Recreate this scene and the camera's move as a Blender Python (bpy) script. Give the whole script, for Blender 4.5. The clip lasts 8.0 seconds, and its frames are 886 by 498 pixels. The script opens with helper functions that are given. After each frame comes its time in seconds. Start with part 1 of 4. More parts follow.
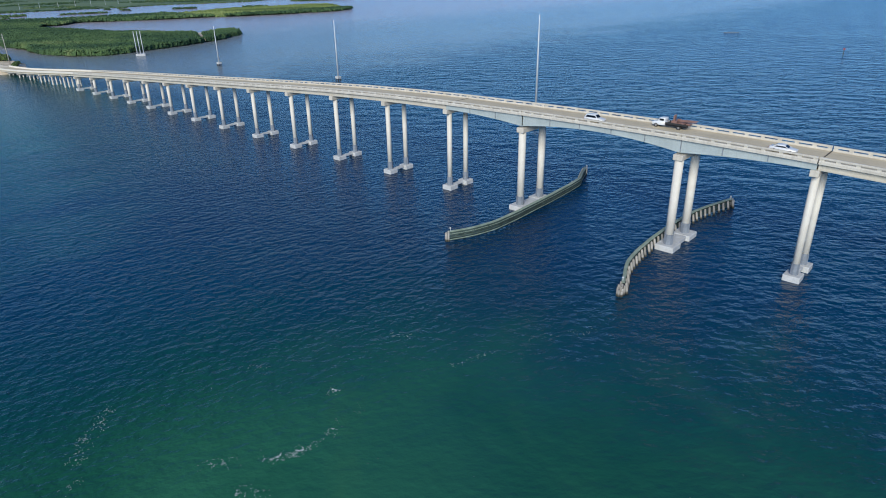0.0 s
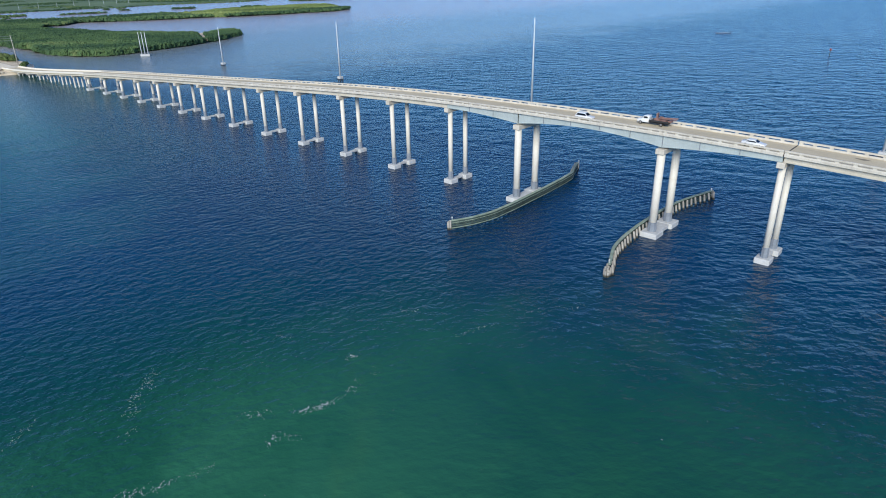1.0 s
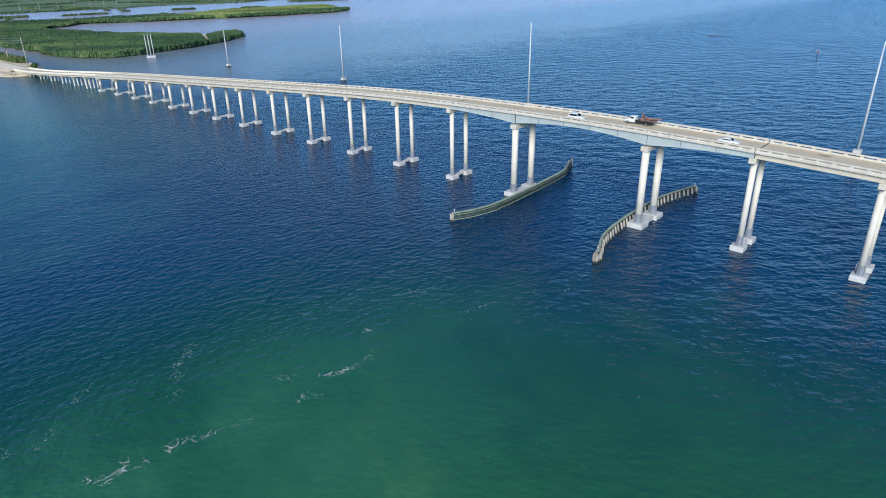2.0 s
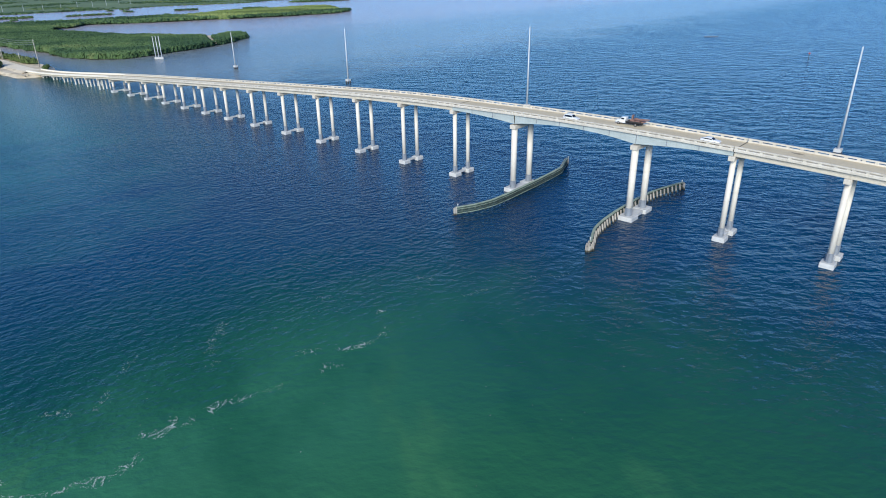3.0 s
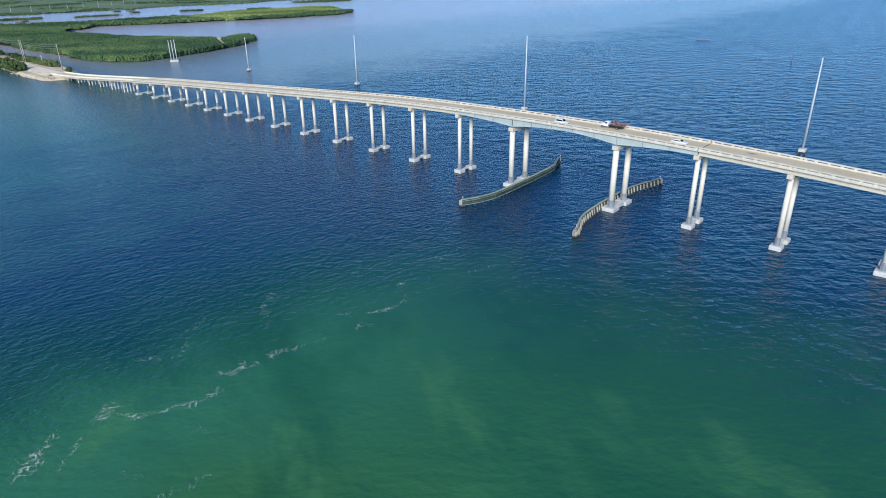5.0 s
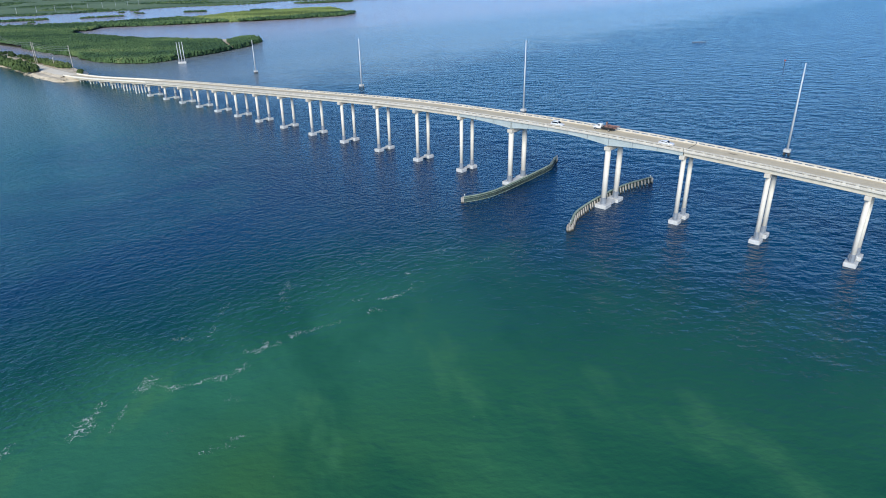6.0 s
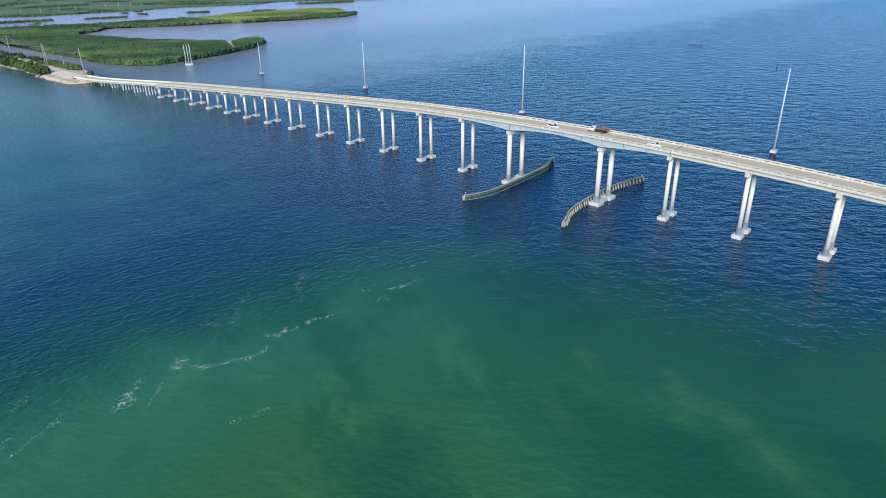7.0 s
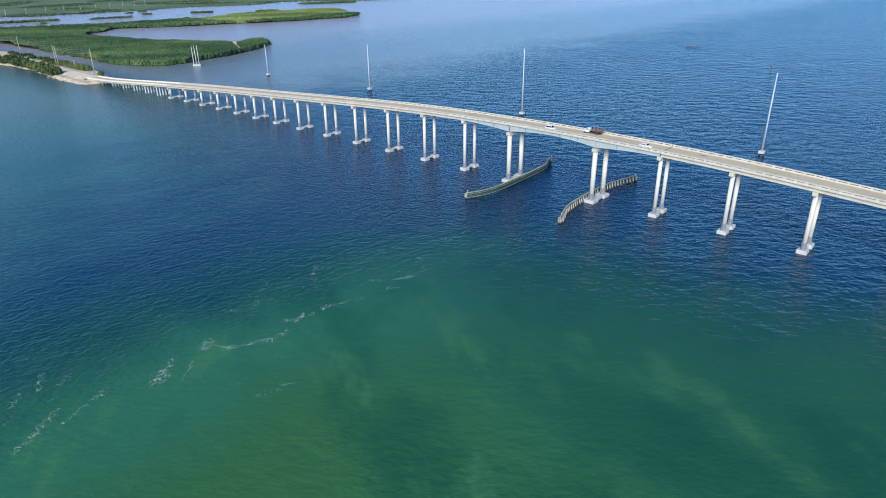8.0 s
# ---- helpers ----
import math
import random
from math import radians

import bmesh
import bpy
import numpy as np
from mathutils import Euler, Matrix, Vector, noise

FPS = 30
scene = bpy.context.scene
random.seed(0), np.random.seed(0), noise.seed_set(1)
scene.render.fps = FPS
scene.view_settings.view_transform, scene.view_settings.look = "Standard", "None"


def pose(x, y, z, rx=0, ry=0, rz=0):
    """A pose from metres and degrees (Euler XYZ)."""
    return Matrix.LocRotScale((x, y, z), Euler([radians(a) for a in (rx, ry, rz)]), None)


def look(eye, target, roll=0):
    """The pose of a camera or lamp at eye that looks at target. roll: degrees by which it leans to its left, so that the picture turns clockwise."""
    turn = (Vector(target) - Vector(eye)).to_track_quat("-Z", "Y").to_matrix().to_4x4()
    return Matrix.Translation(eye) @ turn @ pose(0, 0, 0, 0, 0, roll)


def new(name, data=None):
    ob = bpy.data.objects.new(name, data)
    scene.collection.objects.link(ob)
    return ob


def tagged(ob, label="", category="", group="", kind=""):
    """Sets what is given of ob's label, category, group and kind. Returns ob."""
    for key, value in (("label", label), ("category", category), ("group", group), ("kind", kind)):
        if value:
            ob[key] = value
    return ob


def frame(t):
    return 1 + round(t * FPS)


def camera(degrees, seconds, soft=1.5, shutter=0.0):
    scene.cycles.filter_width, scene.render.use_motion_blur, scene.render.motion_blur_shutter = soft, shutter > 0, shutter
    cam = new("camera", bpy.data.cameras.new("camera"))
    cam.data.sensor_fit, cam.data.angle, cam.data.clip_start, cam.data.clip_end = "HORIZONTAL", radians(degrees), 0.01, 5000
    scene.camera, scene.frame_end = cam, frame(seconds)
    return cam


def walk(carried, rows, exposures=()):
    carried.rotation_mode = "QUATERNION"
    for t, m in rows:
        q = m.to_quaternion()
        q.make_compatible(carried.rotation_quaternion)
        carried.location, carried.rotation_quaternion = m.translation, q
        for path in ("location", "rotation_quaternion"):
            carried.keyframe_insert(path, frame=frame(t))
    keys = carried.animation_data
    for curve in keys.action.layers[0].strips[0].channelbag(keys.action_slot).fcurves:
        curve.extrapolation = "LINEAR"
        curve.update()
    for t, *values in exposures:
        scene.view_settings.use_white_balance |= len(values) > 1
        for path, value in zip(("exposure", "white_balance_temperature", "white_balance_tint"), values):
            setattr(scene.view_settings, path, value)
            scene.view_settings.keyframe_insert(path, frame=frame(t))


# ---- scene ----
EXPOSURE, KELVIN, TINT = 0.12, 5900, 4
# Camera: seconds, place in metres, pitch, roll, yaw in degrees.
cam = camera(70.71, 8.0, soft=1.0)
ROWS = [
    (0.0, 88.01, -128.16, 55.14, -23.707, -1.023, 42.805),
    (0.5, 91.60, -132.98, 56.19, -23.747, -0.967, 42.679),
    (1.0, 95.24, -138.02, 57.42, -23.781, -1.002, 42.491),
    (1.5, 99.06, -143.31, 58.83, -23.776, -0.986, 42.305),
    (3.0, 110.08, -158.43, 63.27, -23.841, -0.956, 42.223),
    (3.5, 113.74, -163.53, 64.94, -23.890, -0.930, 42.158),
    (4.0, 117.53, -168.76, 66.87, -23.959, -0.914, 42.160),
    (4.5, 121.38, -173.95, 68.73, -23.985, -0.901, 42.148),
    (6.0, 133.48, -189.27, 74.24, -24.016, -0.829, 42.202),
    (6.5, 137.34, -194.16, 76.11, -24.047, -0.815, 42.225),
    (7.0, 141.24, -199.08, 78.20, -24.076, -0.819, 42.224),
    (7.5, 145.02, -203.99, 80.17, -24.145, -0.792, 42.259),
    (8.0, 149.02, -209.28, 81.96, -24.141, -0.672, 42.259),
]
walk(cam, [(t, pose(x, y, z, 90 + pitch, 0, yaw) @ pose(0, 0, 0, 0, 0, roll)) for t, x, y, z, pitch, roll, yaw in ROWS],
     exposures=[(t, EXPOSURE + stops, KELVIN, TINT) for t, stops in ((0.0, -0.36), (0.5, -0.23), (1.5, -0.12), (3.0, -0.02), (8.0, -0.02))])

# World: hazy bright daylight; thin cloud spreads the sun, which stands behind the camera.
SUN_TO = Vector((0.40, -0.77, 0.48)).normalized()
world = bpy.data.worlds.new("world")
scene.world = world
world.use_nodes = True
sky = world.node_tree.nodes.new("ShaderNodeTexSky")
sky.sky_type = "NISHITA"
sky.sun_disc = False
sky.sun_elevation = math.asin(SUN_TO.z)
sky.sun_rotation = math.atan2(SUN_TO.x, SUN_TO.y)
sky.air_density, sky.dust_density, sky.ozone_density = 0.65, 0.0, 9.5
world.node_tree.links.new(sky.outputs[0], world.node_tree.nodes["Background"].inputs[0])
world.node_tree.nodes["Background"].inputs[1].default_value = 0.145
sun = new("sun", bpy.data.lights.new("sun", "SUN"))
sun.data.energy, sun.data.angle, sun.data.color = 4.4, radians(30.0), (1.0, 0.90, 0.76)
sun.matrix_world = look(SUN_TO * 300, (0, 0, 0))


# ---- materials ----
def nodes_of(name, rough=0.7, metal=0.0, spec=0.5):
    m = bpy.data.materials.new(name)
    m.use_nodes = True
    nt = m.node_tree
    b = nt.nodes["Principled BSDF"]
    b.inputs["Roughness"].default_value = rough
    b.inputs["Metallic"].default_value = metal
    b.inputs["Specular IOR Level"].default_value = spec
    return m, nt, b


def add_node(nt, kind, **vals):
    n = nt.nodes.new(kind)
    for k, v in vals.items():
        n.inputs[k].default_value = v
    return n


def link(nt, a, b):
    nt.links.new(a, b)


def noise_at(nt, scale, detail=3.0, rough=0.55, stretch=(1, 1, 1), turn=0.0, local=False):
    if local:
        src = nt.nodes.new("ShaderNodeTexCoord").outputs["Object"]
    else:
        src = nt.nodes.new("ShaderNodeNewGeometry").outputs["Position"]
    mp = nt.nodes.new("ShaderNodeMapping")
    mp.vector_type = "TEXTURE"
    mp.inputs["Scale"].default_value = stretch
    mp.inputs["Rotation"].default_value = (0, 0, radians(turn))
    link(nt, src, mp.inputs["Vector"])
    n = add_node(nt, "ShaderNodeTexNoise", Scale=scale, Detail=detail, Roughness=rough)
    link(nt, mp.outputs[0], n.inputs["Vector"])
    return n.outputs["Fac"]


def ramp(nt, fac, stops):
    r = nt.nodes.new("ShaderNodeValToRGB")
    while len(r.color_ramp.elements) < len(stops):
        r.color_ramp.elements.new(0.5)
    for e, (p, c) in zip(r.color_ramp.elements, stops):
        e.position = p
        e.color = (*c, 1) if len(c) == 3 else c
    link(nt, fac, r.inputs[0])
    return r.outputs[0]


def mixed(nt, fac, a, b, how="MIX"):
    n = nt.nodes.new("ShaderNodeMix")
    n.data_type, n.blend_type = "RGBA", how
    for sock, v in ((n.inputs[0], fac), (n.inputs[6], a), (n.inputs[7], b)):
        if isinstance(v, (int, float)):
            sock.default_value = v
        elif isinstance(v, tuple):
            sock.default_value = (*v, 1)
        else:
            link(nt, v, sock)
    return n.outputs[2]


def calc(nt, op, a, b=0.0, clamp=False):
    n = nt.nodes.new("ShaderNodeMath")
    n.operation, n.use_clamp = op, clamp
    for sock, v in zip(n.inputs, (a, b)):
        if isinstance(v, (int, float)):
            sock.default_value = v
        else:
            link(nt, v, sock)
    return n.outputs[0]


def bump(nt, b, height, strength=0.4, distance=0.05):
    n = add_node(nt, "ShaderNodeBump", Strength=strength, Distance=distance)
    link(nt, height, n.inputs["Height"])
    link(nt, n.outputs[0], b.inputs["Normal"])


def mottled(name, dark, light, big=0.3, fine=4.0, rough=0.8, metal=0.0, streak=0.0, random_by=0.0, bumpy=0.02):
    """A weathered surface: two scales of mottling, and streaks that run down it."""
    m, nt, b = nodes_of(name, rough, metal)
    a = noise_at(nt, big, 4)
    f = noise_at(nt, fine, 3)
    mix = calc(nt, "ADD", calc(nt, "MULTIPLY", a, 0.6), calc(nt, "MULTIPLY", f, 0.4))
    col = ramp(nt, mix, [(0.33, dark), (0.62, light)])
    if streak:
        s = noise_at(nt, 1.6, 3, stretch=(0.6, 0.6, 9.0))
        col = mixed(nt, calc(nt, "MULTIPLY", calc(nt, "SUBTRACT", s, 0.48, True), streak * 5, True), col, tuple(c * 0.55 for c in dark))
    if random_by:
        info = nt.nodes.new("ShaderNodeObjectInfo")
        v = calc(nt, "ADD", calc(nt, "MULTIPLY", info.outputs["Random"], random_by), 1 - random_by / 2)
        cmb = nt.nodes.new("ShaderNodeCombineColor")
        for k in range(3):
            link(nt, v, cmb.inputs[k])
        col = mixed(nt, 1.0, col, cmb.outputs[0], "MULTIPLY")
    link(nt, col, b.inputs["Base Color"])
    if bumpy:
        bump(nt, b, f, 0.5, bumpy)
    return m


def plain(name, colour, rough=0.5, metal=0.0, spec=0.5):
    m, nt, b = nodes_of(name, rough, metal, spec)
    f = noise_at(nt, 3.0, 3, local=True)
    col = ramp(nt, f, [(0.3, tuple(c * 0.9 for c in colour)), (0.7, colour)])
    link(nt, col, b.inputs["Base Color"])
    return m


def foliage(name, dark, mid, light):
    """Leaves: broad stands of one tone, trees that differ within them, and single clumps."""
    m, nt, b = nodes_of(name, 0.7, 0.0, 0.25)
    g = nt.nodes.new("ShaderNodeNewGeometry")
    big = calc(nt, "ADD", calc(nt, "MULTIPLY", calc(nt, "SUBTRACT", noise_at(nt, 0.011, 4, stretch=(1.0, 2.0, 1.0), turn=-30), 0.5), 3.4), 0.40)
    sm = calc(nt, "ADD", calc(nt, "MULTIPLY", calc(nt, "SUBTRACT", noise_at(nt, 0.07, 4, 0.6), 0.5), 1.6), 0.5)
    v = calc(nt, "ADD", calc(nt, "MULTIPLY", g.outputs["Random Per Island"], 0.12),
             calc(nt, "ADD", calc(nt, "MULTIPLY", big, 0.48), calc(nt, "MULTIPLY", sm, 0.36)))
    col = ramp(nt, v, [(0.28, dark), (0.58, mid), (0.92, light)])
    link(nt, col, b.inputs["Base Color"])
    return m


def smooth_step(nt, v, lo, hi):
    n = nt.nodes.new("ShaderNodeMapRange")
    n.interpolation_type = "SMOOTHSTEP"
    for sock, x in zip(n.inputs[:3], (v, lo, hi)):
        if isinstance(x, (int, float)):
            sock.default_value = x
        else:
            link(nt, x, sock)
    return n.outputs[0]


# The tide line, where clear deep water meets the milky water of the shoal: y, x.
TIDE_LINE = ((-225, 36), (-196, 27), (-178, 22.5), (-165, 24), (-154, 20.5), (-149, 25), (-142, 29.5), (-128, 27), (-115, 30), (-95, 31.5), (-78, 31), (-61, 36), (-45, 46), (-25, 66))


def water_material():
    m, nt, b = nodes_of("sea_water", 0.17, 0.0, 0.5)
    b.inputs["IOR"].default_value = 1.33
    pos = nt.nodes.new("ShaderNodeNewGeometry").outputs["Position"]
    sep = nt.nodes.new("ShaderNodeSeparateXYZ")
    link(nt, pos, sep.inputs[0])
    x, y = sep.outputs[0], sep.outputs[1]
    wob = calc(nt, "SUBTRACT", noise_at(nt, 0.018, 4), 0.5)
    wob2 = calc(nt, "SUBTRACT", noise_at(nt, 0.06, 4, stretch=(1, 2.2, 1), turn=-8), 0.5)
    fray = calc(nt, "SUBTRACT", noise_at(nt, 0.16, 5, 0.6, stretch=(1, 1.8, 1), turn=-20), 0.5)
    # How far a place lies east of the tide line, and south of the shoal's northern edge.
    line = ramp(nt, calc(nt, "DIVIDE", calc(nt, "ADD", y, 225.0), 200.0, True), [((py + 225) / 200, (px / 100,) * 3) for py, px in TIDE_LINE])
    d = calc(nt, "SUBTRACT", x, calc(nt, "MULTIPLY", line, 100.0))
    d = calc(nt, "ADD", d, calc(nt, "ADD", calc(nt, "MULTIPLY", fray, 9.0), calc(nt, "MULTIPLY", wob2, 10.0)))
    reach = calc(nt, "MULTIPLY", smooth_step(nt, x, 60.0, 170.0), 26.0)
    e = calc(nt, "SUBTRACT", calc(nt, "ADD", calc(nt, "ADD", calc(nt, "MULTIPLY", x, 0.03), reach), -56.0), y)
    e = calc(nt, "ADD", e, calc(nt, "ADD", calc(nt, "MULTIPLY", wob, 60.0), calc(nt, "MULTIPLY", wob2, 34.0)))
    south = smooth_step(nt, e, -36.0, 62.0)
    near_line = calc(nt, "MULTIPLY", smooth_step(nt, calc(nt, "ADD", d, calc(nt, "MULTIPLY", wob, 40.0)), -84.0, -4.0), south)
    # The shoal's colour is dimmed towards the bridge, where steep views reflect less sky.
    north_dim = calc(nt, "SUBTRACT", 1.0, calc(nt, "MULTIPLY", smooth_step(nt, calc(nt, "ADD", y, calc(nt, "MULTIPLY", wob, 40.0)), -135.0, -75.0), 0.36))
    shoal = calc(nt, "MULTIPLY", calc(nt, "MULTIPLY", smooth_step(nt, d, -32.0, 6.0), south), north_dim)
    # The dredged channel is darkest.
    cu = calc(nt, "DIVIDE", calc(nt, "ADD", calc(nt, "ADD", x, 95.0), calc(nt, "MULTIPLY", wob, 120.0)), 190.0)
    cv = calc(nt, "DIVIDE", calc(nt, "ADD", calc(nt, "ADD", y, 12.0), calc(nt, "MULTIPLY", wob2, 50.0)), 75.0)
    channel = smooth_step(nt, calc(nt, "ADD", calc(nt, "MULTIPLY", cu, cu), calc(nt, "MULTIPLY", cv, cv)), 1.4, 0.1)
    col = mixed(nt, calc(nt, "MULTIPLY", channel, 0.8), DEEP, CHANNEL)
    col = mixed(nt, near_line, col, EDGE)
    # Milky water by the line, greener and darker bottom farther in.
    inner = smooth_step(nt, calc(nt, "ADD", d, calc(nt, "MULTIPLY", wob, 50.0)), 8.0, 46.0)
    bottom = mixed(nt, inner, MILKY, GREEN)
    far_south = smooth_step(nt, calc(nt, "ADD", calc(nt, "MULTIPLY", y, -1.0), calc(nt, "MULTIPLY", wob, 60.0)), 112.0, 172.0)
    bottom = mixed(nt, calc(nt, "MULTIPLY", far_south, inner), bottom, OLIVE)
    weed = smooth_step(nt, noise_at(nt, 0.026, 5, 0.55, stretch=(1.6, 1, 1), turn=-25), 0.50, 0.66)
    bottom = mixed(nt, calc(nt, "MULTIPLY", weed, 0.72), bottom, WEED)
    pale = smooth_step(nt, noise_at(nt, 0.047, 4, 0.6, stretch=(2.4, 1, 1), turn=-35), 0.54, 0.70)
    bottom = mixed(nt, calc(nt, "MULTIPLY", pale, 0.75), bottom, PALE)
    # A long dark weed bed on the shoal.
    u = calc(nt, "DIVIDE", calc(nt, "SUBTRACT", x, 116.0), 34.0)
    v = calc(nt, "DIVIDE", calc(nt, "ADD", calc(nt, "ADD", y, 113.0), calc(nt, "MULTIPLY", wob2, 12.0)), 11.0)
    bed = calc(nt, "ADD", calc(nt, "MULTIPLY", u, u), calc(nt, "MULTIPLY", v, v))
    bottom = mixed(nt, calc(nt, "MULTIPLY", smooth_step(nt, bed, 1.6, 0.1), 0.6), bottom, WEED)
    col = mixed(nt, shoal, col, bottom)
    # Dark green water along the bridge's low end.
    strip = calc(nt, "MULTIPLY", smooth_step(nt, calc(nt, "ADD", y, calc(nt, "MULTIPLY", wob2, 14.0)), -40.0, -12.0), smooth_step(nt, y, 6.0, 0.0))
    strip = calc(nt, "MULTIPLY", strip, smooth_step(nt, calc(nt, "ADD", x, calc(nt, "MULTIPLY", wob, 90.0)), -170.0, -270.0))
    # Sandy shallows by the far shore.
    west = calc(nt, "ADD", calc(nt, "MULTIPLY", x, -1.0), calc(nt, "MULTIPLY", y, -0.5))
    west = calc(nt, "DIVIDE", calc(nt, "SUBTRACT", calc(nt, "ADD", west, calc(nt, "MULTIPLY", calc(nt, "ADD", wob, wob2), 150.0)), 95.0), 170.0, True)
    away = calc(nt, "ADD", calc(nt, "DIVIDE", calc(nt, "SUBTRACT", calc(nt, "MULTIPLY", y, -1.0), 14.0), 55.0, True), 0.12, True)
    west = calc(nt, "MULTIPLY", west, away)
    col = mixed(nt, calc(nt, "MULTIPLY", west, 0.8), col, (0.038, 0.150, 0.138))
    milky = calc(nt, "DIVIDE", calc(nt, "SUBTRACT", calc(nt, "MULTIPLY", x, -1.0), 190.0), 170.0, True)
    milky = calc(nt, "MULTIPLY", milky, west)
    col = mixed(nt, calc(nt, "MULTIPLY", milky, 0.9), col, (0.16, 0.25, 0.22))
    col = mixed(nt, calc(nt, "MULTIPLY", strip, 0.7), col, (0.010, 0.066, 0.052))
    # Pale water behind the bridge's low end; lagoon paler still, sky reflection painted in.
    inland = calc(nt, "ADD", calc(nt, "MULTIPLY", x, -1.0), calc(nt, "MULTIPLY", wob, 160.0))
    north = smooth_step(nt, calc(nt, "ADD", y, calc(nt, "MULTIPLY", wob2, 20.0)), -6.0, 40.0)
    pale_bay = calc(nt, "MULTIPLY", smooth_step(nt, inland, 170.0, 350.0), north)
    col = mixed(nt, calc(nt, "MULTIPLY", pale_bay, 0.9), col, (0.22, 0.26, 0.27))
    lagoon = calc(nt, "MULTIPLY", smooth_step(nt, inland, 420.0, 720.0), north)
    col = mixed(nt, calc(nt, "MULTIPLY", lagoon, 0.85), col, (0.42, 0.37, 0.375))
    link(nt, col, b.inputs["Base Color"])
    # Waves: long-crested chop, with ripples on it and calmer slicks between.
    turned = calc(nt, "DIVIDE", calc(nt, "ADD", x, 10.0), 90.0, True)

    def chop(scale, detail, long):
        a = noise_at(nt, scale, detail, 0.5, stretch=(long, 1, 1), turn=76)
        c = noise_at(nt, scale, detail, 0.5, stretch=(long, 1, 1), turn=38)
        return calc(nt, "ADD", calc(nt, "MULTIPLY", a, calc(nt, "SUBTRACT", 1.0, turned)), calc(nt, "MULTIPLY", c, turned))

    w0 = chop(0.24, 2, 1.5)
    w1 = chop(0.70, 3, 1.35)
    w2 = noise_at(nt, 1.9, 2, 0.5, stretch=(1.5, 1, 1), turn=60)
    gust = calc(nt, "ADD", calc(nt, "MULTIPLY", noise_at(nt, 0.011, 3, stretch=(1.5, 1, 1), turn=20), 1.2), 0.4)
    calm = calc(nt, "MULTIPLY", smooth_step(nt, d, -22.0, 16.0), smooth_step(nt, e, -40.0, 40.0))
    gust = calc(nt, "MULTIPLY", gust, calc(nt, "SUBTRACT", 1.0, calc(nt, "MULTIPLY", calm, 0.72)))
    h = calc(nt, "ADD", calc(nt, "MULTIPLY", w1, 1.0), calc(nt, "ADD", calc(nt, "MULTIPLY", w2, 0.15), calc(nt, "MULTIPLY", w0, calc(nt, "ADD", 0.6, calc(nt, "MULTIPLY", turned, 1.3)))))
    # Longer waves on the open water beyond the bridge, choppiest off the lagoon's mouth.
    mouth = calc(nt, "MULTIPLY", smooth_step(nt, inland, 360.0, 220.0), smooth_step(nt, x, 110.0, -20.0))
    rough = calc(nt, "ADD", 1.9, calc(nt, "MULTIPLY", mouth, 3.8))
    w3 = noise_at(nt, 0.15, 3, 0.55, stretch=(1.4, 1, 1), turn=40)
    h = calc(nt, "ADD", h, calc(nt, "MULTIPLY", w3, calc(nt, "MULTIPLY", smooth_step(nt, y, -10.0, 110.0), rough)))
    # The shallows of the west run steeper.
    steep = calc(nt, "ADD", 1.0, calc(nt, "MULTIPLY", smooth_step(nt, x, -50.0, -210.0), 0.5))
    h = calc(nt, "MULTIPLY", h, calc(nt, "MULTIPLY", gust, steep))
    bump(nt, b, h, 1.0, 0.62)
    return m


# Colours of the water's body, from the clear channel to the weedy shoal.
CHANNEL = (0.001, 0.023, 0.070)
DEEP, EDGE, MILKY = (0.002, 0.038, 0.090), (0.009, 0.074, 0.047), (0.044, 0.180, 0.096)
GREEN, OLIVE, WEED, PALE = (0.036, 0.154, 0.072), (0.050, 0.164, 0.058), (0.018, 0.106, 0.056), (0.070, 0.220, 0.092)
M_WATER = water_material()
M_CONCRETE = mottled("weathered_concrete", (0.45, 0.41, 0.335), (0.58, 0.54, 0.455), 0.35, 5.0, 0.85, streak=0.15)
M_COLUMN = mottled("column_concrete", (0.66, 0.615, 0.53), (0.77, 0.73, 0.645), 0.4, 5.0, 0.85, streak=0.12)
M_CAP = mottled("cap_concrete", (0.54, 0.49, 0.41), (0.68, 0.63, 0.54), 0.4, 5.0, 0.85, streak=0.2)
M_PARAPET = mottled("parapet_concrete", (0.49, 0.45, 0.38), (0.67, 0.625, 0.54), 0.5, 5.0, 0.85, streak=0.2)
M_ROAD = mottled("concrete_roadway", (0.55, 0.47, 0.32), (0.68, 0.59, 0.42), 0.12, 3.0, 0.9)
nt = M_ROAD.node_tree
b_road = nt.nodes["Principled BSDF"]
old = b_road.inputs["Base Color"].links[0].from_socket
track = noise_at(nt, 1.0, 3, stretch=(30.0, 0.7, 1.0))
spots = noise_at(nt, 0.45, 4, 0.7)
wear = calc(nt, "ADD", calc(nt, "MULTIPLY", calc(nt, "SUBTRACT", track, 0.52, True), 1.0), calc(nt, "MULTIPLY", calc(nt, "SUBTRACT", spots, 0.6, True), 2.0), True)
link(nt, mixed(nt, wear, old, (0.30, 0.255, 0.19)), b_road.inputs["Base Color"])
M_FOOTING = mottled("footing_concrete", (0.46, 0.46, 0.45), (0.64, 0.64, 0.63), 0.6, 4.0, 0.85)
M_COLLAR = mottled("pile_jacket", (0.17, 0.19, 0.22), (0.26, 0.285, 0.325), 0.8, 4.0, 0.8)
M_STEEL = mottled("painted_girder", (0.35, 0.40, 0.40), (0.46, 0.51, 0.505), 0.3, 4.0, 0.6, streak=0.15)
M_DARK = mottled("dark_joint", (0.03, 0.03, 0.03), (0.07, 0.065, 0.06), 1.0, 8.0, 0.9)
